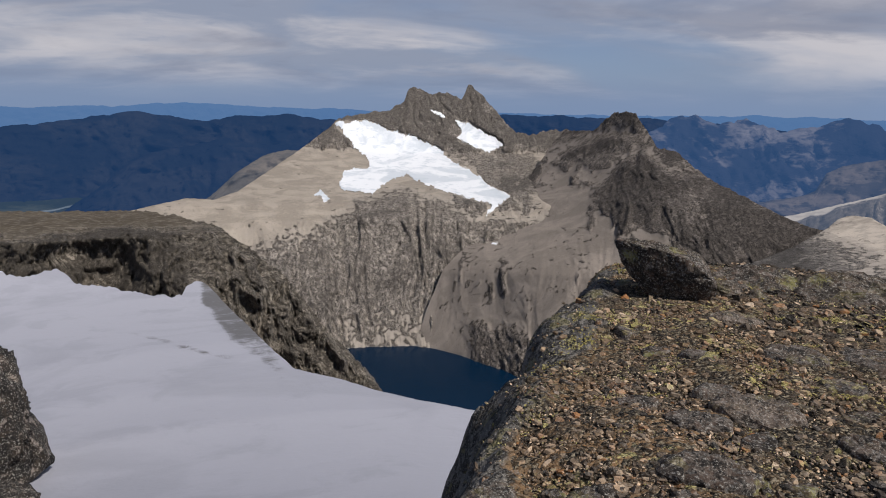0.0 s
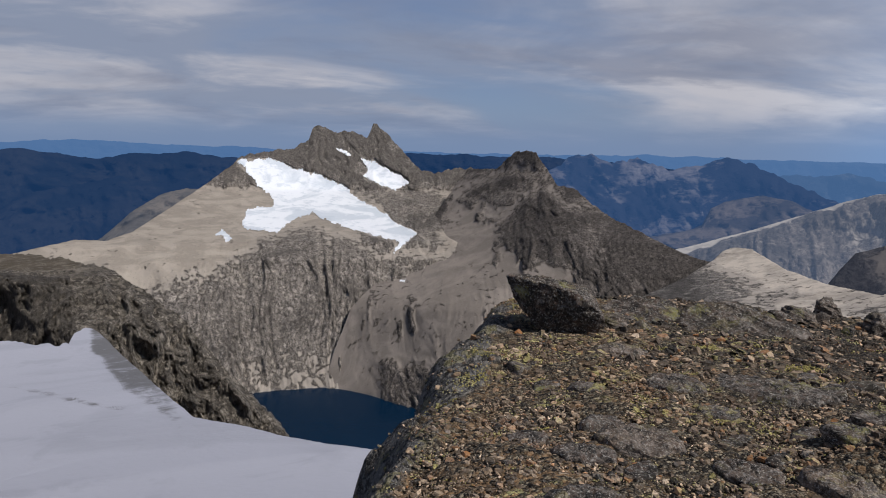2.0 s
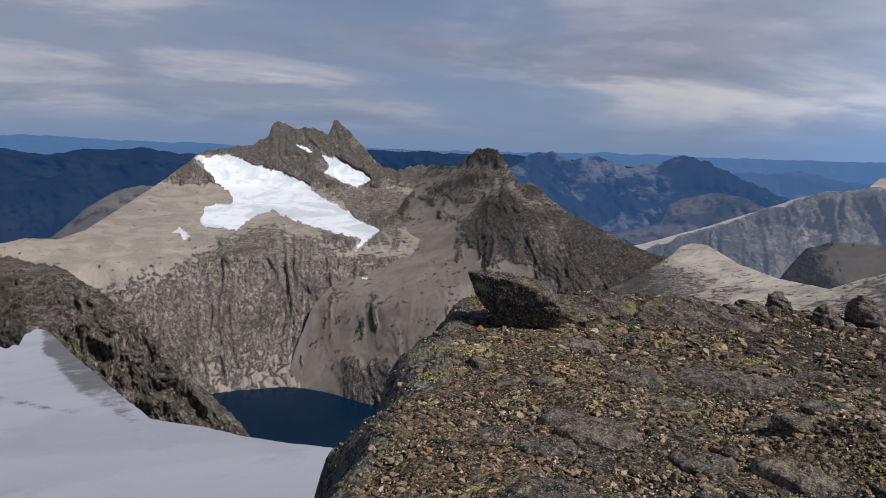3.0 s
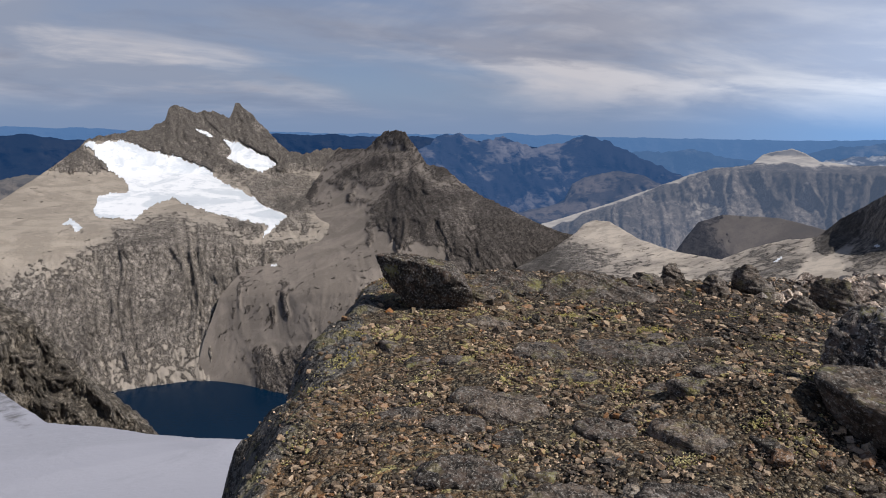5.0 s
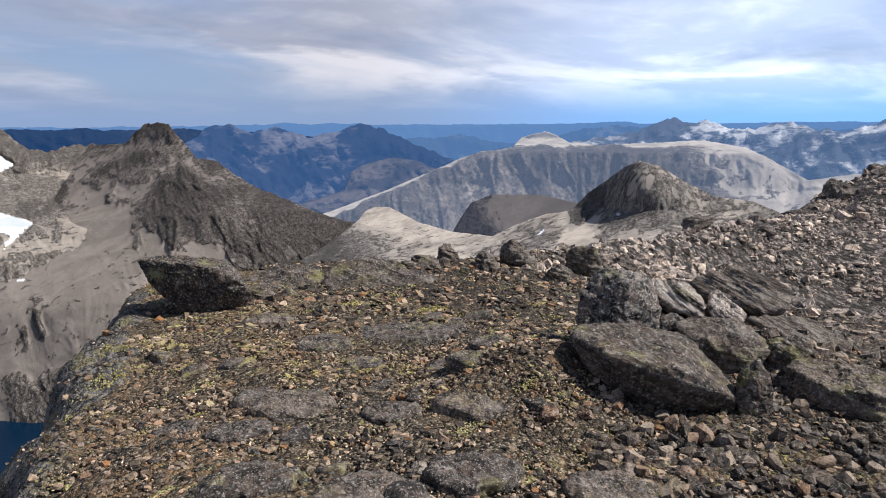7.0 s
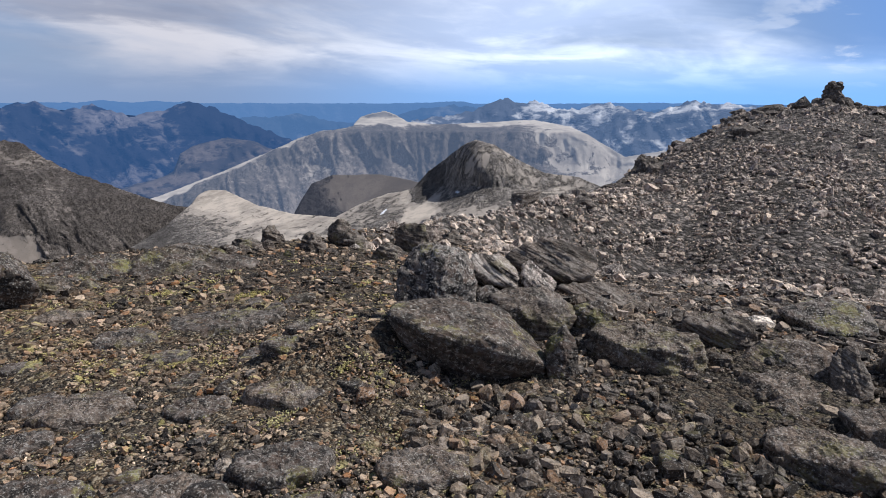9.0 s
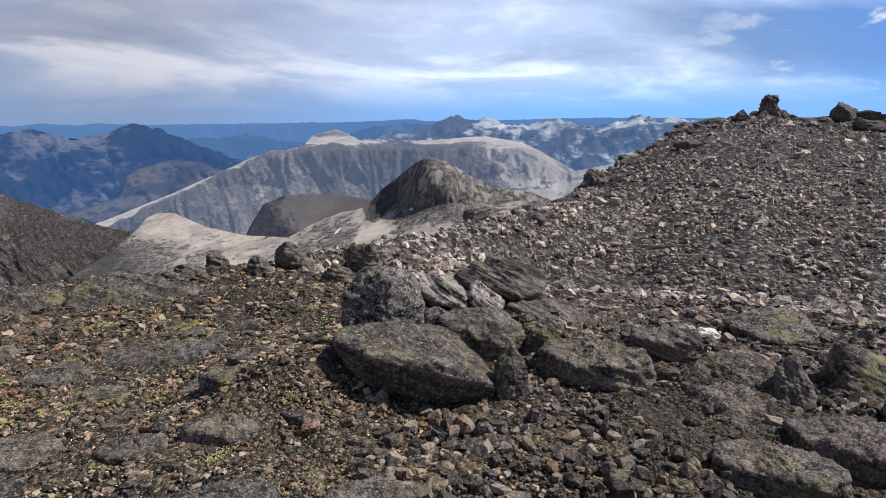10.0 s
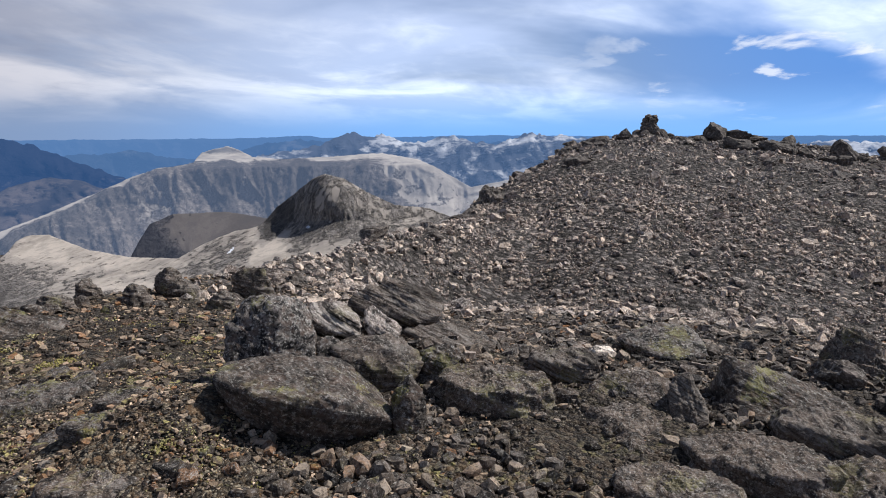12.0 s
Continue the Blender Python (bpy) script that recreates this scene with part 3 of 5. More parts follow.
sheet_p = np.stack([rad[:, None] * np.sin(ang), rad[:, None] * np.cos(ang), np.full((len(rad), len(ang)), LAKE_Z - 40.0)], -1)
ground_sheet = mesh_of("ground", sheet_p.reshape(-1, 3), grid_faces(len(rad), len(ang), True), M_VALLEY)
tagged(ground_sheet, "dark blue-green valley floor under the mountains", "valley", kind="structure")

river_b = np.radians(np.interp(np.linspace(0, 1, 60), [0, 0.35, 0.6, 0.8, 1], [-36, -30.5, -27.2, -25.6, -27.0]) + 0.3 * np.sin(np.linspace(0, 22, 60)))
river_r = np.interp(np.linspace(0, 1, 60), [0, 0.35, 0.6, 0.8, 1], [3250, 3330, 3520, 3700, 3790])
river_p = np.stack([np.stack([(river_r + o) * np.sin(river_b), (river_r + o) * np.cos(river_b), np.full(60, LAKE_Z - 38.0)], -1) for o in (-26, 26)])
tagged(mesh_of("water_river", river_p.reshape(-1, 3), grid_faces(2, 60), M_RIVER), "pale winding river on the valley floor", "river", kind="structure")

lake_b = np.radians(np.linspace(-14, 9, 47))
lake_r = np.linspace(560, 1320, 40)
lake_p = np.stack([lake_r[:, None] * np.sin(lake_b), lake_r[:, None] * np.cos(lake_b), np.full((40, 47), LAKE_Z)], -1)
tagged(mesh_of("water", lake_p.reshape(-1, 3), grid_faces(40, 47), M_LAKE), "dark blue mountain lake below the cliffs", "lake", kind="structure")

GLACIER = [(-9.35, -1.4), (-6.4, -1.2), (-4.55, -1.95), (-2.2, -2.6), (-0.55, -3.35), (0.65, -4.5), (3.0, -5.65), (3.75, -6.5), (5.9, -7.2), (4.5, -8.4), (2.4, -10.1),
     (4.0, -8.1), (1.65, -7.55), (-0.75, -6.85), (-3.1, -5.8), (-4.5, -6.2), (-6, -7.35), (-8.75, -6.9), (-8.5, -5.3), (-6.4, -5.05), (-6.2, -4.8), (-7.8, -3.0)]
UPPER_SNOW = [(0.8, -1.1), (2.0, -1.25), (3.4, -2.15), (5.2, -3.0), (3.7, -3.9), (2.5, -3.4), (0.8, -2.65), (1.45, -2.15)]


def main_bare(b, h, n):
    """Cliffs of the ridge and of the wall under the glacier; scree on the shoulder and at the wall's foot."""
    ridge = smooth(-4.4, -2.8, h + 1.2 * n) * smooth(-11.5, -9.5, b + n)
    top = np.interp(b, [-24, -16, -12, -9, -4, 2, 6], [-12.5, -11.8, -10.8, -9.0, -7.2, -8.3, -9.0])
    fans = 0.25 * (1 - smooth(-15, -11, h))
    wall = 0.70 * (1 - smooth(-2.0, 1.2, h - top + 1.0 * n)) * (0.25 + 0.75 * smooth(-21.0, -17.5, h + 3.0 * n))
    bed = (inside(GLACIER, b, h) | inside(UPPER_SNOW, b, h)).astype(float)
    for _ in range(10):
        bed = (bed + np.roll(bed, 1, 0) + np.roll(bed, -1, 0) + np.roll(bed, 1, 1) + np.roll(bed, -1, 1)) / 5
    return np.maximum(np.maximum(ridge, wall), np.maximum(fans, 0.04 + 0.12 * n + (0.34 + 0.5 * n) * smooth(-2, 2, b + n) * smooth(-8.5, -7, h + n))) * (1 - smooth(0.2, 0.7, bed))


def right_bare(b, h, n):
    """The buttresses of the shoulder, and dark outcrops low in the scree."""
    line = np.interp(b, [6, 12, 17, 22, 26, 30], [-5.0, -6.6, -8.2, -10.2, -11.2, -11.6])
    top = smooth(-1.2, 2.6, h - line + 5.5 * n) * (0.35 + 0.65 * smooth(6.8, 10.5, b + 2.5 * n))
    tan = np.exp(-((h - np.interp(b, [8, 11, 13.5, 15, 18], [-3.6, -2.7, -1.6, -1.8, -4.6])) / 0.75) ** 2) * smooth(-0.35, 0.3, n)
    top = top * (1 - 0.8 * tan) * (0.62 + 1.0 * n)
    low = smooth(0.62, 0.95, n + 0.22 * np.exp(-((b - 5.0) / 3.0) ** 2 - ((h + 15.5) / 2.5) ** 2)) * smooth(-11, -13, h)
    foot = smooth(-17.0, -19, h + 2.2 * n) * 0.5 * smooth(0.5, 3.0, b + n)
    return np.maximum(np.maximum(top, 0.55 * low), np.maximum(foot, 0.02 + 0.16 * n))


main_side = mountain("mountain_spire",
    [(-28.5, -9.0), (-24.5, -8.15), (-20.8, -7.45), (-18.7, -7.6), (-16.9, -7.0), (-14.2, -5.25), (-11.4, -3.35), (-9.4, -1.85),
     (-8.65, -1.15), (-6.4, -0.7), (-4.5, -0.45), (-3.4, 0.25), (-2.95, 1.25), (-2.6, 1.35), (-1.85, 1.15), (-1.05, 0.85), (0.1, 1.05), (1.25, 0.45), (1.45, 0.6),
     (1.85, 1.7), (2.1, 1.75), (2.85, 0.95), (4.5, -0.75), (5.7, -2.0), (6.9, -2.3), (8.2, -2.05), (9.8, -1.8), (11, -2.3), (13, -3.2)],
    -23.5, [(-26, 1135), (-20.3, 1165), (-13.7, 1290), (-9.5, 1390), (-8, 1480), (-3.8, 2050), (0, 2200), (2, 2250)], M_MAIN,
    step=0.092, rows=215, jag=[(-28, 0.03), (-10.5, 0.04), (-8.5, 0.15), (9, 0.17)], jag_size=0.5, relief=12, size=62, seed=3, big_form=0.9, bare=main_bare, label="grey-brown mountain with a jagged double summit")
right_side = mountain("mountain_shoulder",
    [(-3.2, -23), (-2.4, -20.4), (-1.5, -17.3), (0.0, -13.7), (2.9, -10.6), (5.6, -8.0), (6.6, -6.6), (7.8, -4.7), (9.0, -2.9), (9.9, -1.8), (12.1, -1.95), (12.9, -1.05),
     (13.7, -0.3), (15.3, -0.4), (16, -1.4), (17.2, -3.1), (18.7, -3.35), (20.1, -4.6), (21.9, -5.6), (24.4, -6.8), (27.2, -8.0), (28.8, -8.5), (30.3, -8.8), (36, -10.5)],
    -24, [(-26, 1035), (-22, 1052), (-20.5, 1068), (-13.7, 1165), (-10, 1235), (-7.5, 1310), (-4.6, 1480), (-2, 1640), (0, 1700)], M_RIGHT,
    step=0.098, rows=195, jag=[(-3, 0.1), (8, 0.2), (17, 0.2), (26, 0.08)], jag_size=0.6, relief=14, size=70, seed=14, big_form=0.9, calm=[(-3, 0.25), (2, 0.45), (8, 1), (17, 1), (22, 0.45), (25, 0.25)], bare=right_bare, nearer=[(-4, 1.11), (0, 1.085), (3.7, 1.03), (10, 0.97)],
    reshape=lambda b, h, d: d * (1 + 0.30 * smooth(-14, -5, h) * (1 - smooth(3, 20, b))),
    label="dark brown rocky mountain shoulder above scree slopes")
glacier = snow_on("glacier", main_side, GLACIER, M_GLACIER)
tagged(glacier, "bright white hanging glacier on the mountain", "glacier")
tagged(snow_on("snowfield", main_side, UPPER_SNOW, M_GLACIER),
       "white snowfield below the summit spire", "snowfield")
tagged(snow_on("snowfield", main_side, [(-10.9, -7.5), (-10.4, -6.7), (-9.9, -7.2), (-9.4, -7.6), (-9.9, -8.1), (-10.3, -7.6)], M_GLACIER, 3), "small white snow patch on scree", "snowfield")
tagged(snow_on("snowfield", main_side, [(-1.4, -0.1), (-0.2, -0.6), (0.3, -1.0), (-0.2, -1.05), (-1.2, -0.5)], M_GLACIER, 3, 0.05), "thin white snow band under the ridge", "snowfield")

for outline in ([(4.0, -11.2), (4.7, -11.15), (4.7, -11.5), (4.1, -11.45)], [(5.6, -9.1), (6.0, -9.0), (5.9, -9.25)], [(8.2, -11.6), (8.7, -11.4), (8.6, -11.65)]):
    tagged(snow_on("snowfield", right_side, outline, M_GLACIER, 3, 0.03), "small white snow patch on scree", "snowfield")
SADDLE_NEAR = [(10, 1.45), (24, 1.3), (36, 1.1), (50, 0.8), (70, 0.7)]


def saddle_bare(b, h, n):
    """Pale slabs; rubble where the saddle meets the shoulder, dark rock below the crest of the rounded hill; the shade
    of its left face is painted in as cliff.
    """
    crest = np.interp(b, [47.6, 48.9, 50.1, 52, 52.9, 54.4, 56.7], [-7.6, -6.2, -5.3, -3.9, -3.55, -3.95, -5.35])
    dark = 0.8 * smooth(-2.4, -0.6, h - crest + 1.6 * n) * smooth(47.3, 48.8, b + n) * (1 - 0.75 * smooth(53.5, 57, b + 2 * n))
    steep = 0.95 * smooth(-2.9, -1.5, h - crest + 1.2 * n) * smooth(47.0, 48.2, b) * (1 - smooth(50.0, 52.5, b + 1.5 * n))
    grey = 0.20 * smooth(46.0, 48.5, b + n) * (1 - smooth(56.5, 58.5, b + 2 * n)) * smooth(-9.6, -8.2, h)
    meet = 0.7 * (1 - smooth(24.0, 31.0, b + 2.5 * n + 0.5 * (h + 9)))
    dark = np.maximum(0.7 * dark, steep)
    return np.maximum(0.10 + 0.4 * n + grey + 0.10 * smooth(35, 41, b + 2 * n) + 0.3 * smooth(-8.4, -10.5, h + n) * (1 - smooth(34, 39, b)) + meet, dark)


saddle_side = mountain("mountain_saddle",
    [(16, -17), (22, -13.2), (25.5, -11.2), (27.6, -10.0), (29.1, -8.9), (29.7, -8.4), (30.3, -7.7), (30.9, -7.35), (32.4, -7.4), (34.8, -8.7), (37.6, -9.5), (41.1, -9.85), (43.3, -8.75), (45.5, -8.0), (47.6, -7.6),
     (48.9, -6.2), (50.1, -5.3), (52, -3.9), (52.9, -3.55), (54.4, -3.95), (56.7, -5.35), (58.6, -6.2), (61.4, -6.5), (63.7, -7.4), (70, -8.5), (78, -9.5)],
    -17, [(-18, 520), (-12, 760), (-9, 960), (-7.4, 1060), (-3.5, 1180)], M_SADDLE, step=0.11, rows=105, jag=0.05, relief=5, size=50, seed=31, nearer=SADDLE_NEAR, long=1.5,
    reshape=lambda b, h, d: d * (1 - 0.10 * np.exp(-((b - 53.2) / np.where(b < 53.2, 3.0, 4.5)) ** 2) * smooth(-10.5, -4.5, h)),
    bare=saddle_bare, label="pale granite saddle and rounded hill")
for outline in ([(44.7, -9.7), (45.3, -9.2), (45.5, -9.3), (45.0, -9.8)], [(50.9, -7.75), (51.5, -7.65), (51.9, -7.85), (51.2, -8.05)]):
    tagged(snow_on("snowfield", saddle_side, outline, M_GLACIER, 1.5, 0.03), "small white snow patch on pale granite", "snowfield")
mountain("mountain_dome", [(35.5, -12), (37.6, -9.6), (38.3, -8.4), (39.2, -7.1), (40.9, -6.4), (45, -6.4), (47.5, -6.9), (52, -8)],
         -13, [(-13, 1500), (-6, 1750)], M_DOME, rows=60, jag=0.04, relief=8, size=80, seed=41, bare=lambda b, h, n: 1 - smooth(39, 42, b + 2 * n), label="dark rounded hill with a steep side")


def plateau_bare(b, h, n):
    """A pale rounded rim, gullied cliffs below it, rubbly slopes at the foot and towards the far end."""
    rim = np.interp(b, [18, 27.5, 32.3, 35.4, 38.1, 40, 43, 45, 47, 57.6, 60.4, 62, 65], [-10, -7.6, -5.9, -4.65, -3.5, -2.85, -2.3, -1.9, -2.2, -1.9, -2.4, -3.1, -4.8])
    below = 1 - smooth(-0.42, -0.12, h - rim + 0.35 * n)
    deep = smooth(-11.5, -8.0, h + 2.0 * n)
    # shadow in the bowl, painted as an oval of dark cliff
    bowl = smooth(1.6, 0.5, np.hypot((b - 57.9) / 1.4, (h + 4.6) / 0.6) + 0.5 * n)
    return np.maximum(below * (0.38 + 0.55 * deep + 0.3 * n) * (1 - 0.85 * smooth(55, 58.5, b + 2 * n + 0.6 * (h + 2))), bowl)


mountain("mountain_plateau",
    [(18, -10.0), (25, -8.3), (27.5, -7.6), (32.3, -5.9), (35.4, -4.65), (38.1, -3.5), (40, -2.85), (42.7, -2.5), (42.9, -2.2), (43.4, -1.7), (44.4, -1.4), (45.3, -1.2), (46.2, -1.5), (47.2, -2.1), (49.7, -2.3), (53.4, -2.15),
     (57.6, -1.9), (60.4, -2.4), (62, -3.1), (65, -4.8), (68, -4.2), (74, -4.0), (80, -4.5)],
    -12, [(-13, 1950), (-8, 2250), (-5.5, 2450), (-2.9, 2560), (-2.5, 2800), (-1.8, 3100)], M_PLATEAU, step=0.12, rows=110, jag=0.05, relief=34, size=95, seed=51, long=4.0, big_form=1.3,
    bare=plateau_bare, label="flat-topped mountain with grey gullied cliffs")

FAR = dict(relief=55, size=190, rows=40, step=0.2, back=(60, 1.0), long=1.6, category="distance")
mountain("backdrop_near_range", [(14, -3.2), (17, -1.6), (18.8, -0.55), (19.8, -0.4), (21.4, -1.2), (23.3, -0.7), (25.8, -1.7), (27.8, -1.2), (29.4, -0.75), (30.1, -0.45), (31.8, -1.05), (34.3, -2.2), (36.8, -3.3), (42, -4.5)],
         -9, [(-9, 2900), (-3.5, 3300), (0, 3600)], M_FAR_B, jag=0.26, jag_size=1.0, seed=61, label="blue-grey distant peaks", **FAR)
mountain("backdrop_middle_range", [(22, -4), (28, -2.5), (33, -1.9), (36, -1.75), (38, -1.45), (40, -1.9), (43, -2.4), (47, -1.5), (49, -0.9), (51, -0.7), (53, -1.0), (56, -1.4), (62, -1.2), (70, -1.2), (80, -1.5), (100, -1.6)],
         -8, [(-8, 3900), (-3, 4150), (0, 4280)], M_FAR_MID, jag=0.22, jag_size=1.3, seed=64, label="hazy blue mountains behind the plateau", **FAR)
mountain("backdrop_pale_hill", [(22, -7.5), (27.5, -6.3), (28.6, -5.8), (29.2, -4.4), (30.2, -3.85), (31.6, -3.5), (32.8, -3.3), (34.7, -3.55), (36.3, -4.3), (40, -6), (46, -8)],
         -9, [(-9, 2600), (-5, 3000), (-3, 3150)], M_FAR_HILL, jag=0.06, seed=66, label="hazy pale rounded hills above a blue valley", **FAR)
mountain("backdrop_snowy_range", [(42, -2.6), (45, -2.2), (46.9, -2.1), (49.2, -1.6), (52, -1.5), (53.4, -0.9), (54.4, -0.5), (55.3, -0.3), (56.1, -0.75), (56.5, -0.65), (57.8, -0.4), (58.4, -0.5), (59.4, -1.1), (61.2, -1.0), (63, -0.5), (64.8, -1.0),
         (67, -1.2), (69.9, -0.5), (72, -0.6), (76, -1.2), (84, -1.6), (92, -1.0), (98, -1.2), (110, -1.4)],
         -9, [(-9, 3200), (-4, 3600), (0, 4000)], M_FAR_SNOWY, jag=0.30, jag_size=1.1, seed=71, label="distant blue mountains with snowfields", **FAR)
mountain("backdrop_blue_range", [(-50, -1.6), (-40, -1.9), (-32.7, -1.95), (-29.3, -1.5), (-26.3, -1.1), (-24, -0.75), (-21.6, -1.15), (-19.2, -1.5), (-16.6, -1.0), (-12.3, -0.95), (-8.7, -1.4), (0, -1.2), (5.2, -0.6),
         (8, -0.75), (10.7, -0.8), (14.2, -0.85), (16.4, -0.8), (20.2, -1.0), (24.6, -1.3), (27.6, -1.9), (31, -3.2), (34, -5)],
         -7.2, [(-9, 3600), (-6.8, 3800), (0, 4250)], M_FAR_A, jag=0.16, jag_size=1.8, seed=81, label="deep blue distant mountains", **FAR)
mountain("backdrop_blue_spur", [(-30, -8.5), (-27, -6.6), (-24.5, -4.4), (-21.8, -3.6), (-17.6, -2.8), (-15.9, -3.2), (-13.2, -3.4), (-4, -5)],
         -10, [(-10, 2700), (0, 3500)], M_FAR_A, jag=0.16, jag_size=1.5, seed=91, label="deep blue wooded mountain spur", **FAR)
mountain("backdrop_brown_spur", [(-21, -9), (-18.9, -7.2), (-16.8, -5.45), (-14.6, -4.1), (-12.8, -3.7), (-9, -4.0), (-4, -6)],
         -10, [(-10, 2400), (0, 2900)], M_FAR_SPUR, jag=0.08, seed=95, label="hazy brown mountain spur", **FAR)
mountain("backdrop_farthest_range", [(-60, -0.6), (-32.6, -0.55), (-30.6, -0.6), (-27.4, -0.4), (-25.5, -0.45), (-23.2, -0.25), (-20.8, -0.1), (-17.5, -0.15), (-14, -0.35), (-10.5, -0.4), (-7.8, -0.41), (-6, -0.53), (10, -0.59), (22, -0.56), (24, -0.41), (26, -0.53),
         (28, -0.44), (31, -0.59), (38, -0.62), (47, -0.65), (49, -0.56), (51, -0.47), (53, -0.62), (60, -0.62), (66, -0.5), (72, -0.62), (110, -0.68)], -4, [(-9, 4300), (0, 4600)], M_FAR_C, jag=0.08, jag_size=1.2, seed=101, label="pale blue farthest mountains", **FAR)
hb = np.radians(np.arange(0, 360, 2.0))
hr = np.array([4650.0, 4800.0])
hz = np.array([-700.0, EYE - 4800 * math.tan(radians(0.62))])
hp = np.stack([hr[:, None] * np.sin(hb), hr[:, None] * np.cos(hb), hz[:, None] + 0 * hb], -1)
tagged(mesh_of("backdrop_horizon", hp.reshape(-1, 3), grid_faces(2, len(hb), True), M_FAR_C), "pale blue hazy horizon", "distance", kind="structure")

# left ridge and the snow below the summit
mountain("ridge", [(-50, -7.2), (-33.3, -7.8), (-29, -8.05), (-24.5, -8.3), (-22.5, -8.6), (-18.8, -9.7), (-16.2, -11.6), (-13.4, -14), (-10.9, -17.3), (-9, -19.7), (-7, -21.4), (-5.7, -23.2), (-3, -27)],
         -34, [(-34, 150), (-22, 176), (-14.5, 198), (-10.2, 222), (-8.6, 280), (-7.5, 340)], M_RIDGE, step=0.085, rows=190, jag=[(-50, 0.1), (-26, 0.12), (-22, 0.22), (-5, 0.34)], relief=3.4, size=7.5, seed=111, big_form=1.9, back=(120, 0.9), long=1.1,
         reshape=lambda b, h, d: d * (1 + (0.09 * smooth(-20.5, -27.0, b) - 0.05 * smooth(-27, -21, b) * (1 - smooth(-21, -11, b))) * smooth(-8.4, -14.0, h)),
         # left part darker: dark rock plus its shadow, both painted through the cliff value
         bare=lambda b, h, n: np.maximum(smooth(-9.2, -10.2, h + 0.7 * n), smooth(-21, -17.5, b + 1.5 * n)) * (0.58 + 0.75 * smooth(-20.0, -23.5, b + n) + 0.3 * n), label="dark weathered rock ridge above the snow", category="ridge")


def snow_dirt(b, h, n):
    """Grit on the snow under the ridge, and a long dark melt crack."""
    t = np.clip((b + 20.2) / 6.5, 0, 1)
    side = h - (-14.6 - 6.2 * t)
    tongue = 0.95 * smooth(1.3, 0.0, np.abs(side + 0.9 * t) + 1.6 * n) * smooth(-20.8, -19.6, b) * (1 - smooth(-15.5, -12.5, b))
    line = np.interp(b, [-26.8, -24, -21, -17, -14], [-17.2, -18.0, -19.2, -20.6, -21.4]) + 0.15 * n
    crack = 0.62 * smooth(0.42, 0.05, np.abs(h - line)) * smooth(-27, -25, b) * (1 - smooth(-19, -13.5, b))
    return np.maximum(tongue, crack) * 1.1 - 0.1


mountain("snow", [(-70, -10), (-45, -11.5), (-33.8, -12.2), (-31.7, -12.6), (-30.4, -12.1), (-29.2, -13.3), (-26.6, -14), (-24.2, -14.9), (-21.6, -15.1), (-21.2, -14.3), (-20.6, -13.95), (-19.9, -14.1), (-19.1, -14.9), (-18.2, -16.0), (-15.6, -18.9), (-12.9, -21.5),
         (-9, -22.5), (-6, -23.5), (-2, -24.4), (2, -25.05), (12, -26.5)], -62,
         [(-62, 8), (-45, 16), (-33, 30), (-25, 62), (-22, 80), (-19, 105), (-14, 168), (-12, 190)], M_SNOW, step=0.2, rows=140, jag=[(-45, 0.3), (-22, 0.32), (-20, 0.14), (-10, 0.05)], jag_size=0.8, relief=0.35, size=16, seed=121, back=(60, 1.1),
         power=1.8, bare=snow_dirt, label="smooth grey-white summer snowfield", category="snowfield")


# ---- the summit ground ----
EDGE = [(-1.2, -14), (-0.9, -4), (-0.5, 0.5), (-0.02, 2.5), (0.34, 3.8), (0.58, 4.5), (1.05, 5.5), (1.5, 6.4), (2.4, 9.5), (30, 60), (90, 40), (90, -40), (5, -40)]
# the skyline of the summit ground: bearing, height angle, distance
SKYLINE = np.array([(-30, -11.5, 8), (15, -12.0, 7.0), (20, -12.0, 7.2), (26, -11.7, 7.5), (35, -11.5, 7.6), (42, -11.2, 8.2), (48, -10.9, 9.5), (52, -10.3, 12), (54.3, -10.0, 15), (59.5, -9.0, 20), (63.4, -7.7, 25),
                    (65.8, -6.0, 30), (68, -4.8, 34), (69, -3.9, 36), (70.9, -2.7, 40), (72.7, -1.4, 43), (75, -0.85, 45), (79, -0.6, 46), (83, -1.1, 48), (88, -1.2, 50), (95, -2.5, 50), (112, -3.5, 45), (150, -7, 14)])


def beyond_edge(x, y):
    """Metres outside the summit's rim; negative within."""
    best = np.full(np.shape(x), 1e9)
    for (x0, y0), (x1, y1) in zip(EDGE, EDGE[1:] + EDGE[:1]):
        ex, ey = x1 - x0, y1 - y0
        t = np.clip(((x - x0) * ex + (y - y0) * ey) / (ex * ex + ey * ey), 0, 1)
        best = np.minimum(best, np.hypot(x - x0 - t * ex, y - y0 - t * ey))
    return np.where(inside(EDGE, x, y), -best, best)


def bedrock(x, y):
    """Where bare bedrock breaks through the gravel: 1, else 0."""
    p = np.stack([np.asarray(x, float) / 0.75, np.asarray(y, float) / 0.5, 0 * np.asarray(x, float)], -1)
    rim = smooth(-0.34, -0.16, beyond_edge(x, y) + 0.2 * fbm(p * 1.5, 3, 0.5, 235)) * smooth(2.0, 3.0, y) * (1 - smooth(6.3, 6.9, y))
    return rim


def ground_height(x, y, detail=True):
    x, y = np.asarray(x, float), np.asarray(y, float)
    b, r = np.degrees(np.arctan2(x, y)), np.hypot(x, y)
    away = np.interp(b, SKYLINE[:, 0], SKYLINE[:, 2])
    crest = EYE + away * np.tan(np.radians(np.interp(b, SKYLINE[:, 0], SKYLINE[:, 1])))
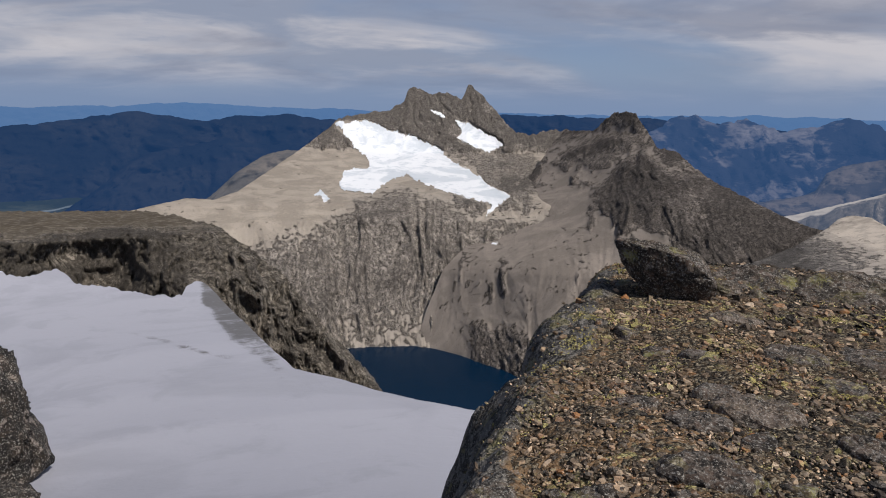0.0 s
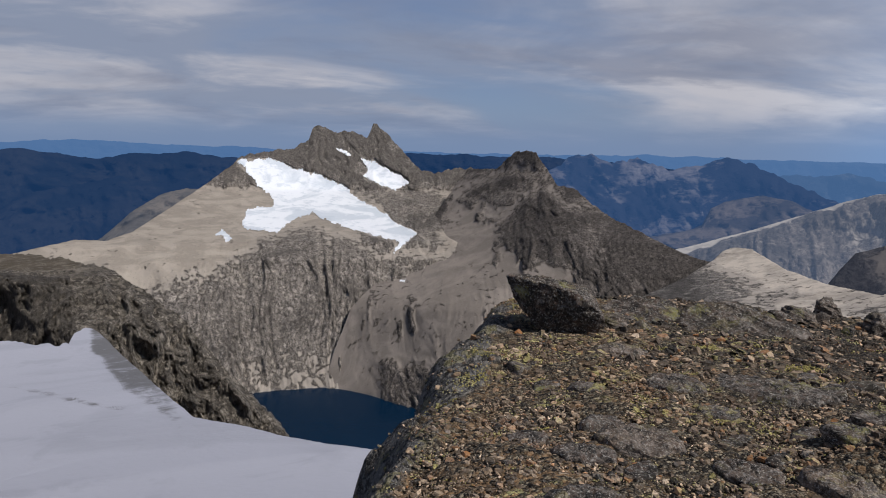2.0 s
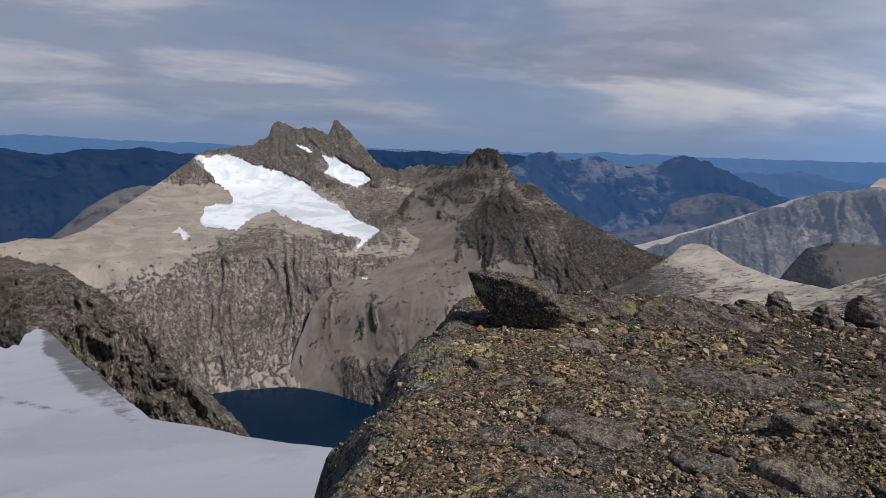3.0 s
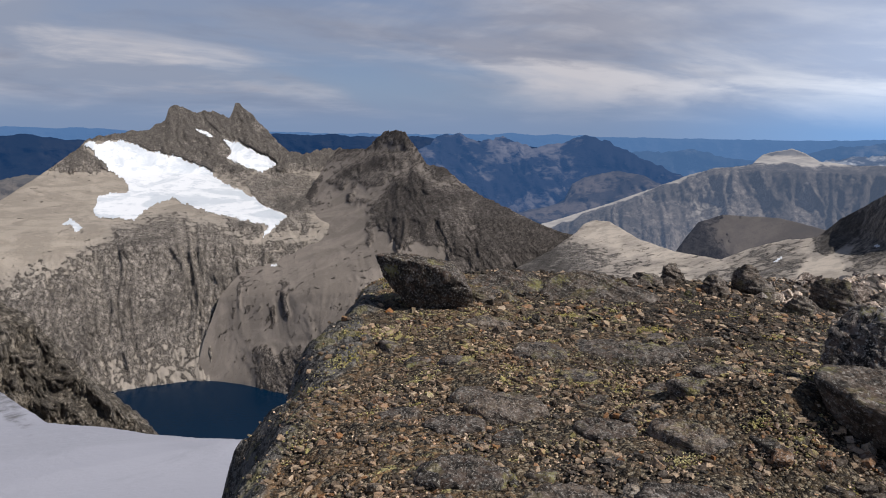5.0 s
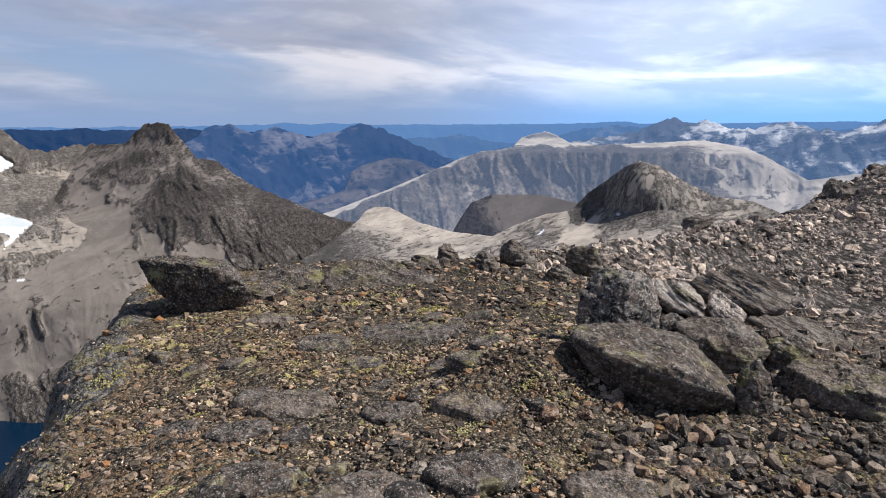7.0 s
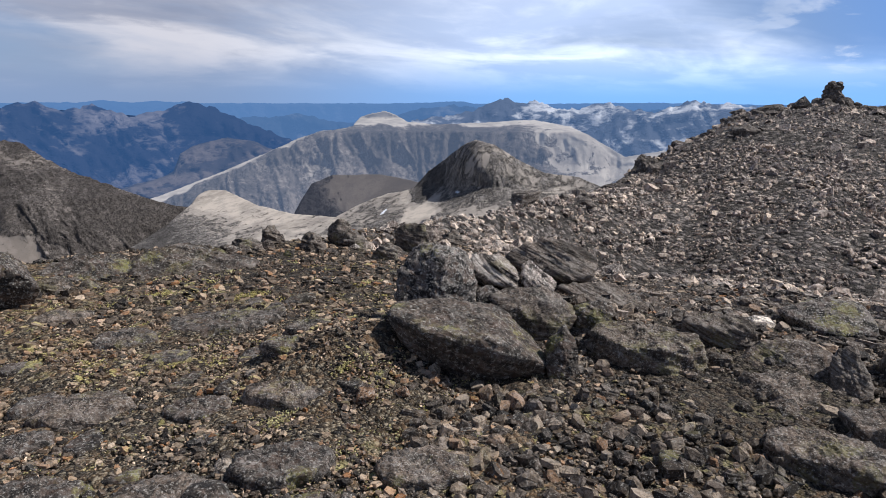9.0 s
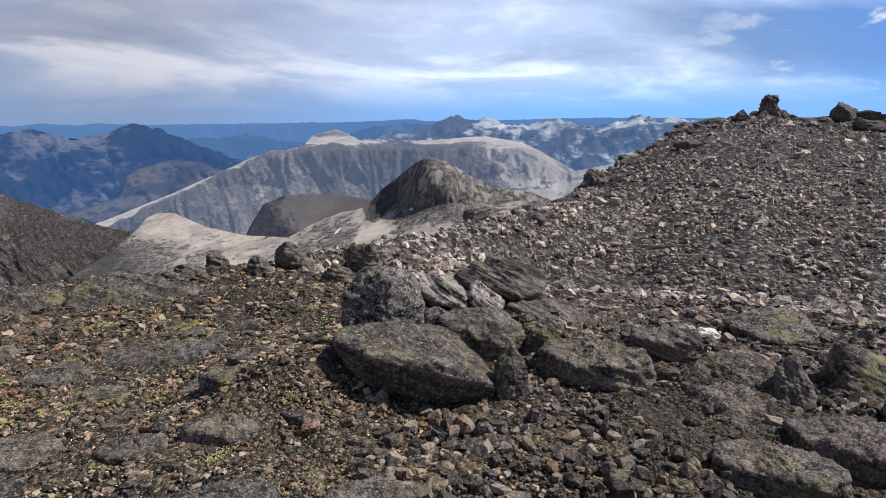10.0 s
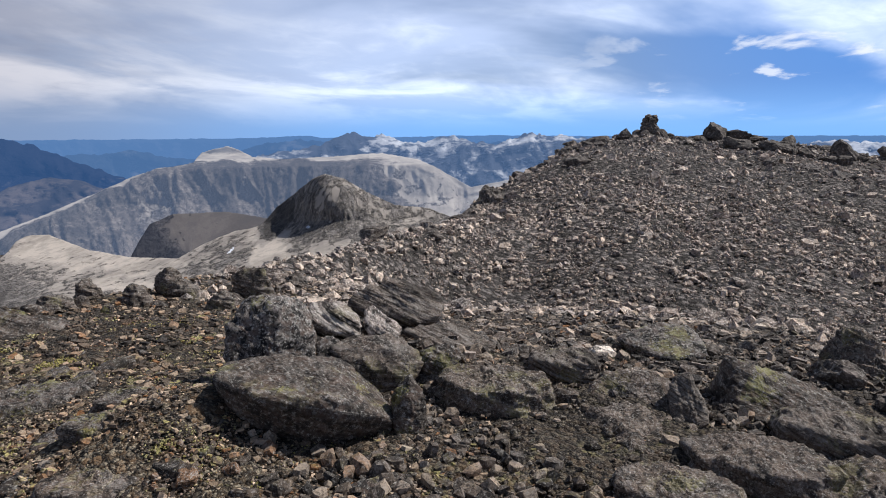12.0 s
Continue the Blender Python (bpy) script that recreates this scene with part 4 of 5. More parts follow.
    z = crest * smooth(4.5, away, r) - 3.0 * smooth(52, 72, b) * smooth(5, 18, r) * (1 - smooth(14, 0.9 * away, r))
    z = z - (0.45 + 0.6 * (1 - smooth(45, 60, b))) * np.maximum(r - away, 0)
    p = np.stack([x, y, 0 * x], -1)
    far = smooth(6, 20, r)
    z = z + 0.05 * fbm(p / 1.1, 4, 0.5, 201) * (1 - far * 0.5) + 0.28 * far * fbm(p / 6, 4, 0.5, 207)
    z = z + 0.26 * np.exp(-((x - 2.98) ** 2 + (y - 2.78) ** 2) / 0.22)
    z = z + 0.2 * np.exp(-((x - 4.55) ** 2 + (y - 2.65) ** 2) / 0.9)
    slab = bedrock(x, y)
    z = z + 0.045 * slab * (1 + fbm(p / 0.3, 4, 0.6, 233))
    if detail:
        z = z + 0.018 * fbm(p / 0.16, 4, 0.6, 211) + 0.05 * far * fbm(p / 0.7, 3, 0.6, 214)
    e = beyond_edge(x, y) + 0.12 * fbm(p / 0.9, 4, 0.55, 221) * smooth(0, 3, r)
    out = np.maximum(e + 0.25, 0)
    return z - 2.6 * out * smooth(0, 0.9, out) - 0.10 * smooth(-1.2, 0.2, e)


b = np.concatenate([np.arange(-60, -12, 1.0), np.arange(-12, 106, 0.36), np.arange(106.5, 299, 2.5)])
r = np.concatenate([[0.05], np.geomspace(0.5, 9, 185), np.geomspace(9.06, 75, 100)])
B, R = np.meshgrid(np.radians(b), r)
gx, gy = R * np.sin(B), R * np.cos(B)
gp = np.stack([gx, gy, np.maximum(ground_height(gx, gy), -60)], -1)
tagged(mesh_of("ground_summit", gp.reshape(-1, 3), grid_faces(len(r), len(b), True), M_GROUND, cliff=bedrock(gx, gy)), "gritty brown summit ground with lichen", "ground", kind="structure")


# ---- stones ----
def ico(level):
    bm = bmesh.new()
    bmesh.ops.create_icosphere(bm, subdivisions=level, radius=1)
    v = np.array([q.co[:] for q in bm.verts])
    f = np.array([[q.index for q in face.verts] for face in bm.faces])
    bm.free()
    return v / np.linalg.norm(v, axis=1, keepdims=True), f


ICO = {k: ico(k) for k in (1, 2, 3, 4, 5, 6)}
ICO[0] = (np.array([(1, 0, 0), (-1, 0, 0), (0, 1, 0), (0, -1, 0), (0, 0, 1), (0, 0, -1)], float),
          np.array([(0, 2, 4), (2, 1, 4), (1, 3, 4), (3, 0, 4), (2, 0, 5), (1, 2, 5), (3, 1, 5), (0, 3, 5)]))


def hewn(level, rng, planes=14, squash=(1, 1, 0.7)):
    """An angular stone: a ball cut flat all round by a set of planes."""
    d, f = ICO[level]
    i = np.arange(planes) + 0.5
    up, a = 1 - 2 * i / planes, i * 2.39996 + rng.uniform(0, 6.3)
    n = np.stack([np.sqrt(1 - up * up) * np.cos(a), np.sqrt(1 - up * up) * np.sin(a), up], -1) + rng.normal(0, 0.3, (planes, 3))
    n /= np.linalg.norm(n, axis=1, keepdims=True)
    off = rng.uniform(0.5, 0.9, planes)
    cut = np.where(d @ n.T > 0.05, off / np.maximum(d @ n.T, 0.05), 9)
    rad = np.minimum(cut.min(1), 1.25)
    return d * rad[:, None] * np.array(squash), f


def plate(rng, thick, slim=(0.45, 1.0)):
    """A flat broken flake: an uneven six-sided plate with bevelled, tilted top."""
    a = (np.arange(6) + rng.uniform(-0.32, 0.32, 6)) * math.pi / 3
    r = rng.uniform(0.62, 1.05, 6)
    ring = np.stack([r * np.cos(a), r * np.sin(a) * rng.uniform(*slim)], -1)
    lean = rng.normal(0, 0.22, 2)
    inner = ring * rng.uniform(0.78, 0.96, (6, 1)) + rng.normal(0, 0.03, (6, 2))
    low = np.column_stack([ring, np.full(6, -thick)])
    high = np.column_stack([inner, thick * (1 + inner @ lean * 1.6)])
    i = np.arange(6)
    j = (i + 1) % 6
    sides = np.concatenate([np.stack([i, j, j + 6], -1), np.stack([i, j + 6, i + 6], -1)])
    caps = [(6, 6 + q, 7 + q) for q in range(1, 5)]
    return np.concatenate([low, high]), np.concatenate([sides, np.array(caps)])


def turns(rng, n, tilt):
    """n random turns about the upright, leaning by up to tilt (radians)."""
    a, t, w = rng.uniform(0, 2 * np.pi, n), rng.normal(0, tilt, n), rng.uniform(0, 2 * np.pi, n)
    c, s = np.cos(a), np.sin(a)
    z = np.zeros(n)
    o = np.ones(n)
    rz = np.stack([np.stack([c, -s, z], -1), np.stack([s, c, z], -1), np.stack([z, z, o], -1)], -2)
    ct, st = np.cos(t), np.sin(t)
    rx = np.stack([np.stack([o, z, z], -1), np.stack([z, ct, -st], -1), np.stack([z, st, ct], -1)], -2)
    cw, sw = np.cos(w), np.sin(w)
    rw = np.stack([np.stack([cw, -sw, z], -1), np.stack([sw, cw, z], -1), np.stack([z, z, o], -1)], -2)
    return rw @ rx @ rz


def scatter(name, spots, sizes, level, material, seed, tilt=0.35, sunk=0.25, shapes=16, flat=(0.35, 0.75), shade=False):
    """Loose stones on the ground, joined into one mesh."""
    rng = np.random.default_rng(seed)
    n = len(spots)
    base = [plate(rng, rng.uniform(*flat)) if level == "plate" else hewn(level, rng, 13, (1, rng.uniform(0.6, 1), rng.uniform(*flat))) for _ in range(shapes)]
    V = np.stack([q[0] for q in base])[rng.integers(0, shapes, n)]
    F = base[0][1]
    V = np.einsum("nij,nvj->nvi", turns(rng, n, tilt), V * sizes[:, None, None])
    z = ground_height(spots[:, 0], spots[:, 1], False)
    c = np.stack([spots[:, 0], spots[:, 1], z + sizes * (0.5 - sunk) * 0.55], -1)
    V = V + c[:, None, :]
    faces = F[None] + (np.arange(n) * V.shape[1])[:, None, None]
    return tagged(mesh_of(name, V.reshape(-1, 3), faces.reshape(-1, 3), material, shade), kind="stuff")


BARE = [(1.8, 1.85, 0.2), (2.4, 1.75, 0.2), (2.55, 2.15, 0.15), (1.35, 3.3, 0.15), (2.2, 5.0, 0.18), (1.7, 3.42, 0.24), (2.08, 2.98, 0.18), (2.9, 4.05, 0.32), (2.46, 2.7, 0.2), (2.3, 4.2, 0.2), (1.2, 2.75, 0.18), (1.55, 2.35, 0.18), (2.0, 2.2, 0.18), (3.1, 3.3, 0.17), (5.85, -0.34, 0.25), (4.45, -0.24, 0.3), (4.75, 1.3, 0.22),
        (4.02, 0.67, 0.5), (3.9, -0.35, 0.5), (4.53, 0.86, 0.28), (5.59, 0.9, 0.3), (4.48, 0.46, 0.14), (4.9, -0.2, 0.35), (3.45, 2.2, 0.3), (3.3, 0.1, 0.4), (3.75, 0.1, 0.3), (2.9, 0.25, 0.3), (4.1, 1.55, 0.3), (2.62, -0.2, 0.3)]


def bare_rock(x, y):
    """Whether a place lies on one of the bare slabs."""
    return np.min([np.hypot(x - u, y - v) / w for u, v, w in BARE], axis=0) < 1


def spots_in(rng, n, r0, r1, b0, b1, inner=0.35):
    """n places, as thick per square metre near as far within the ring, kept inside the rim."""
    r = np.sqrt(rng.uniform(r0 * r0, r1 * r1, n))
    b = np.radians(rng.uniform(b0, b1, n))
    p = np.stack([r * np.sin(b), r * np.cos(b)], -1)
    return p[(beyond_edge(p[:, 0], p[:, 1]) < inner) & (rng.uniform(0, 1, n) > 0.93 * bedrock(p[:, 0], p[:, 1])) & ~(bare_rock(p[:, 0], p[:, 1]) & (rng.uniform(0, 1, n) < 0.85))]


def on_ground(x, y):
    return float(ground_height(np.array([x]), np.array([y]), False)[0])


def thing(name, label, category, verts, faces, material, group="", shade=True):
    return tagged(mesh_of(name, verts, faces, material, shade), label, category, group)


def boulder(label, at, yaw, depth, outline, seed, material, name="boulder", level=5, box=0.32, group="", layers=0.5, lean=0.0):
    """A boulder with a given outline (x, z in metres round its middle) as seen square on, and a depth."""
    d, f = ICO[level]
    poly = np.array(outline, float)
    th = np.arctan2(d[:, 2], d[:, 0])
    c, s = np.cos(th), np.sin(th)
    rad = np.full(len(d), 9.0)
    for (x0, z0), (x1, z1) in zip(poly, np.roll(poly, -1, 0)):
        ex, ez = x1 - x0, z1 - z0
        den = c * ez - s * ex
        den = np.where(np.abs(den) < 1e-9, 1e-9, den)
        t = (x0 * ez - z0 * ex) / den
        w = (x0 * s - z0 * c) / den
        rad = np.where((t > 1e-6) & (w >= -1e-6) & (w <= 1 + 1e-6), np.minimum(rad, t), rad)
    rad = np.where(rad > 8, np.abs(poly).mean(), rad)
    rho = np.hypot(d[:, 0], d[:, 2]) ** box
    side = np.sign(d[:, 1]) * np.abs(d[:, 1]) ** (0.35 + box)
    v = np.stack([rad * c * rho, depth / 2 * side, rad * s * rho], -1)
    big = np.abs(poly).max()
    q = v / big * 1.6 + seed
    lay = np.stack([q[:, 0] * 0.8 + q[:, 2] * 0.5, q[:, 1] * 0.8, q[:, 2] * 3.2 - q[:, 0] * 1.2], -1)
    bumpy = 0.06 * fbm(q, 6, 0.62, seed) + 0.07 * ridged(q * 2.4, 5, 0.6, seed + 6) + layers * 0.06 * ridged(lay, 4, 0.5, seed + 3) + 0.07 * fbm(q * 5, 5, 0.7, seed + 8)
    g = np.random.default_rng(seed)
    for _ in range(12):
        k = g.normal(size=3) * (0.3, 1.4, 0.35)
        k /= np.linalg.norm(k)
        reach = v @ k
        lim = reach.max() * g.uniform(0.80, 0.97)
        v = v - np.outer(np.maximum(reach - lim, 0) * 0.9, k)
    n = v / np.linalg.norm(v, axis=1, keepdims=True)
    v = v + n * (big * bumpy * 0.62)[:, None]
    ob = thing(name, label, "boulder", v, f, material, group, True)
    ob.matrix_world = pose(*at, lean, 0, yaw)
    return ob


def crag(label, at, yaw, corners, seed, material, name="boulder", level=5, group="", rough=0.045, layers=0.5, dip=(0.35, 0.2, 1.0), cuts=10, category="boulder"):
    """A broken boulder: the solid spanned by its corners (x right, y away, z up, in metres), chipped, cleaved and weathered."""
    pts = np.array(corners, float)
    mid = pts.mean(0)
    bm = bmesh.new()
    for p in pts - mid:
        bm.verts.new(p)
    bmesh.ops.convex_hull(bm, input=bm.verts)
    bm.normal_update()
    planes = [(np.array(q.normal[:]), float(q.normal.dot(q.verts[0].co))) for q in bm.faces]
    bm.free()
    n = np.array([q[0] * (1 if q[1] > 0 else -1) for q in planes])
    off = np.maximum(np.abs([q[1] for q in planes]), 0.01)
    g = np.random.default_rng(seed)
    extra = g.normal(size=(cuts, 3))
    extra /= np.linalg.norm(extra, axis=1, keepdims=True)
    reach = ((pts - mid) @ extra.T).max(0) * g.uniform(0.84, 0.96, cuts)
    n, off = np.concatenate([n, extra]), np.concatenate([off, reach])
    d, f = ICO[level]
    near = np.maximum(d @ n.T, 1e-4) / off[None, :]
    top = near.max(1, keepdims=True)
    w = (near / top) ** 70
    rad = 1 / (top[:, 0] * w.sum(1) ** (1 / 70))
    v = d * rad[:, None]
    out = (w / w.sum(1, keepdims=True)) @ n
    out /= np.linalg.norm(out, axis=1, keepdims=True)
    big = float(np.prod(np.ptp(pts, axis=0)) ** (1 / 3))
    q = v / big * 2.0 + seed
    k = np.array(dip, float) / np.linalg.norm(dip)
    along = q + np.outer(q @ k, k) * 5.0
    sheets = ridged(along * (0.7, 0.7, 0.7), 4, 0.55, seed + 3)
    rough_form = 0.5 * fbm(q * 1.1, 4, 0.5, seed) + 0.3 * ridged(q * 3.0, 4, 0.55, seed + 6) + 0.28 * fbm(q * 11, 4, 0.7, seed + 8)
    v = v + out * (big * rough * (rough_form + 0.7 * layers * sheets - 0.3))[:, None]
    ob = thing(name, label, category, v + mid, f, material, group, True)
    ob.matrix_world = pose(*at, 0, 0, yaw)
    return ob


def block(label, x, y, size, yaw, seed, material, squash=(1, 0.8, 0.6), tilt=(0, 0), name="rock", category="rock", group="", level=4, up=0.0, ground=None):
    """A loose angular block set a little into the ground."""
    g = np.random.default_rng(seed)
    if squash[2] < 0.45:
        v, _ = plate(g, squash[2], (squash[1] * 0.8, squash[1]))
        z = on_ground(x, y) if ground is None else ground
        ob = crag(label, (x, y, z), yaw, v * size, seed, material, name, max(level, 4) if size > 0.09 else level, group, 0.03, 0.4, cuts=2, category=category)
        ob.matrix_world = pose(x, y, z - size * squash[2] * 0.45 + up, tilt[0], tilt[1], yaw)
        return ob
    v, f = hewn(level, g, 13, squash)
    q = v * 2.2 + seed
    n = v / np.linalg.norm(v, axis=1, keepdims=True)
    v = (v + n * (0.07 * fbm(q, 4, 0.55, seed) + 0.05 * ridged(q * (1, 1, 3), 3, 0.5, seed + 2))[:, None]) * size
    ob = thing(name, label, category, v, f, material, group, False)
    z = on_ground(x, y) if ground is None else ground
    ob.matrix_world = pose(x, y, z + size * squash[2] * 0.3 + up, tilt[0], tilt[1], yaw)
    return ob


def shard(label, bearing, away, wide, high, deep, seed, material, group="", lean=0.0, sunk=0.1, name="rock", level=5, flat=False, **more):
    """An upright broken rock of a given breadth and height above the ground, set in the ground."""
    a = radians(bearing)
    x, y = away * math.sin(a), away * math.cos(a)
    g = np.random.default_rng(seed)
    foot = [(wide / 2 * math.cos(t) * g.uniform(0.85, 1.1), deep / 2 * math.sin(t) * g.uniform(0.8, 1.1), -sunk) for t in np.linspace(0, 6.28, 7)[:-1] + g.uniform(0, 1)]
    if flat:
        head = [(wide / 2 * g.uniform(0.75, 1.0) * math.cos(t), deep / 2 * g.uniform(0.75, 1.0) * math.sin(t), high * g.uniform(0.75, 1.0)) for t in np.linspace(0, 6.28, 8)[:-1] + g.uniform(0, 1)]
    else:
        head = [(wide / 2 * (g.uniform(0.35, 0.8) * math.cos(t)) + lean * wide / 2, deep / 2 * 0.6 * math.sin(t), high * g.uniform(0.55, 1.0)) for t in np.linspace(0, 6.28, 6)[:-1] + g.uniform(0, 1)]
        head[int(g.integers(0, 5))] = (lean * wide * 0.6, 0.0, high)
    return crag(label, (x, y, on_ground(x, y)), -bearing, foot + head, seed, material, name, level, group, category="rock", **more)


# the perched boulder and the heap of boulders
crag("dark lichen-speckled boulder perched on the summit rim", (1.86, 5.62, 0.27), -17,
     [(-0.46, -0.12, 0.25), (-0.38, -0.16, 0.27), (-0.05, -0.2, 0.22), (0.26, -0.17, 0.13), (0.4, -0.15, 0.02), (0.46, -0.1, -0.12), (0.42, -0.03, -0.28), (-0.02, -0.03, -0.25), (-0.2, -0.06, -0.17), (-0.41, -0.1, 0.1),
      (-0.3, 0.2, 0.22), (0.0, 0.26, 0.2), (0.3, 0.25, 0.1), (0.45, 0.2, -0.25), (-0.15, 0.15, -0.2)], 11, M_DARK, level=6, rough=0.05, layers=0.2)
RIM = "rocks along the rim"
crag("dark rock ledge along the summit rim", (2.5, 6.3, 0.2), -22,
     [(-0.05, -0.05, -0.14), (0.2, 0.1, -0.07), (0.4, 0.15, -0.02), (0.66, 0.15, -0.02), (0.85, 0.0, -0.12), (0.8, -0.25, -0.3), (0.1, -0.3, -0.34), (0.0, 0.4, -0.5), (0.8, 0.4, -0.5), (0.5, -0.25, -0.16), (0.4, 0.0, -0.7)], 12, M_DARK, name="ledge", group=RIM, rough=0.05)
crag("dark rock ledge along the summit rim", (3.55, 5.75, 0.2), -32,
     [(-0.45, 0.0, -0.12), (-0.2, 0.2, -0.01), (0.15, 0.25, 0.03), (0.5, 0.1, -0.04), (0.8, 0.0, -0.2), (0.6, -0.3, -0.24), (-0.4, -0.3, -0.3), (-0.4, 0.5, -0.5), (0.7, 0.5, -0.5), (0.1, 0.0, -0.7)], 29, M_BOULDER, name="ledge", group=RIM, rough=0.05)
HEAP = "boulders of the heap"
crag("large dark grey boulder with yellow lichen on gravel", (3.34, 2.24, 0.23), -51,
     [(-0.43, 0.33, 0.12), (-0.18, 0.36, 0.15), (0.19, 0.34, 0.09), (0.45, 0.27, -0.14), (-0.45, -0.03, 0.15), (-0.19, -0.22, 0.1), (0.16, -0.25, 0.05), (0.45, -0.11, -0.13), (-0.33, -0.05, -0.05), (-0.06, -0.09, -0.2), (0.15, -0.11, -0.26), (0.43, -0.04, -0.3), (-0.38, 0.32, -0.18), (0.41, 0.32, -0.32)], 33, M_BOULDER, group=HEAP, level=6, rough=0.035, layers=0.35, dip=(0.3, -0.3, 1.0), cuts=6)
crag("pale grey speckled boulder behind a larger one", (3.64, 2.73, 0.45), -48,
     [(-0.26, -0.13, -0.09), (-0.24, -0.07, 0.1), (-0.1, 0, 0.22), (0.04, -0.1, 0.17), (0.15, 0.04, 0.18), (0.25, 0.04, 0.05), (0.26, -0.09, -0.09), (0.06, -0.19, -0.13), (-0.18, -0.16, -0.17), (-0.09, 0.24, 0.1), (0.17, 0.24, 0.07), (-0.22, 0.22, -0.3), (0.26, 0.22, -0.3), (0, -0.13, -0.37), (0.22, -0.04, -0.35), (-0.22, -0.09, -0.35)], 13, M_PALE, group=HEAP, rough=0.07, layers=0.3, cuts=14)
crag("tilted flaky grey slab leaning on boulders", (4.02, 2.52, 0.41), -54,
     [(-0.18, -0.02, 0.08), (-0.17, 0.13, 0.12), (0.01, 0.17, 0.1), (0, -0.03, 0.09), (0.14, 0.1, 0), (0.15, -0.02, -0.02), (0.12, -0.04, -0.08), (0, -0.09, -0.04), (-0.14, -0.09, 0.02), (0.1, 0.17, -0.17), (-0.17, 0.15, -0.09)], 14, M_FLAKY, group=HEAP,
     rough=0.05, layers=1.3, dip=(0.7, -0.2, 1.0), cuts=4)
crag("small pale angular stone wedged between boulders", (4.26, 2.35, 0.36), -57,
     [(-0.1, 0, 0.13), (-0.03, 0.04, 0.12), (0.13, 0.02, -0.02), (0.08, -0.07, -0.07), (-0.08, -0.08, -0.08), (-0.11, -0.07, 0.04), (-0.08, 0.13, 0.07), (0.1, 0.13, -0.04), (-0.07, 0.08, -0.21), (0.07, 0.07, -0.21)], 15, M_WHITE, group=HEAP, rough=0.06, layers=0.7, dip=(0.8, 0.0, 1.0))
crag("long dark brown foliated boulder on the rubble", (4.72, 2.57, 0.39), -58,
     [(-0.35, 0, -0.02), (-0.12, 0.08, 0.12), (0.06, 0.15, 0.14), (0.23, 0.12, 0.08), (0.4, 0.04, -0.04), (0.33, -0.12, -0.09), (0.18, -0.15, -0.13), (-0.01, -0.11, -0.09), (-0.18, -0.05, -0.05), (-0.23, 0.19, -0.04), (0.31, 0.27, -0.08), (0, 0.31, 0), (0, 0.12, -0.23), (0.23, 0.08, -0.23)], 16, M_SCHIST, group=HEAP, rough=0.04, layers=1.2, dip=(0.55, 0.0, 1.0))
crag("brown foliated rock under the heap", (3.96, 2.18, 0.19), -57,
     [(-0.3, 0, 0.15), (0.1, 0.11, 0.16), (0.25, 0.04, 0.04), (0.16, -0.09, -0.04), (-0.06, -0.13, -0.09), (-0.25, -0.11, 0.05), (-0.22, 0.18, 0.11), (0.18, 0.22, 0.04), (-0.18, 0.09, -0.18), (0.13, 0.09, -0.18), (0, -0.14, 0.05)], 17, M_BROWN, group=HEAP,
     rough=0.06, layers=1.3, dip=(0.0, -0.3, 1.0))
crag("upright brown stone beside a large boulder", (3.68, 1.79, 0.13), -60,
     [(-0.12, 0, 0.07), (-0.01, 0.05, 0.2), (0.06, 0, 0.06), (0.06, -0.07, -0.12), (-0.06, -0.11, -0.14), (-0.11, -0.09, -0.04), (-0.05, 0.11, 0.09), (0.05, 0.11, -0.13), (-0.09, 0.09, -0.14), (-0.03, -0.09, 0.07)], 18, M_BOULDER, group=HEAP, rough=0.06)
crag("rounded grey stone with lichen in the rubble", (4.21, 1.93, 0.2), -62,
     [(-0.1, 0, 0.06), (0.03, 0.07, 0.1), (0.15, 0.03, 0.09), (0.14, -0.07, -0.03), (0.06, -0.09, -0.1), (-0.09, -0.09, -0.03), (0.02, -0.1, 0.05), (0, 0.13, 0.04), (0.13, 0.1, 0), (0, 0.04, -0.17)], 19, M_BOULDER, group=HEAP, rough=0.06)
crag("low dark slab lying in the rubble", (4.59, 2.1, 0.22), -62,
     [(-0.26, 0, 0.06), (0.04, 0.16, 0.07), (0.4, 0.02, -0.06), (0.34, -0.08, -0.12), (-0.04, -0.1, -0.02), (-0.24, 0.12, 0.02), (0.32, 0.16, -0.11), (-0.16, 0, -0.16), (0.24, 0, -0.2)], 20, M_SCHIST, group=HEAP, layers=1.0)
crag("small grey stone in the hollow of the heap", (3.86, 2.47, 0.31), -54, [(-0.08, 0, 0.05), (0, 0.04, 0.08), (0.09, 0, 0.03), (0.08, -0.06, -0.05), (-0.07, -0.06, -0.05), (0, 0.07, -0.13), (-0.07, 0.07, -0.1), (0.07, 0.07, -0.1)], 34, M_PALE, group=HEAP, level=4)
SLABS = "slabs in the rubble"
crag("dark wedge-shaped boulder with a sharp edge", (4.84, 0.02, 0.0), -88,
     [(-0.32, 0.05, 0.27), (-0.39, -0.08, -0.1), (-0.2, -0.28, -0.05), (-0.11, -0.3, -0.14), (0.03, 0.3, 0.12), (0.23, 0.25, 0.06), (0.47, 0.05, -0.06), (0.37, -0.2, -0.12), (-0.47, 0.2, -0.1), (-0.3, 0.4, 0.0), (0.7, 0.1, -0.2), (0.3, 0.45, -0.15)],
     21, M_BOULDER, group=SLABS, rough=0.03, layers=0.3, level=6, cuts=3)
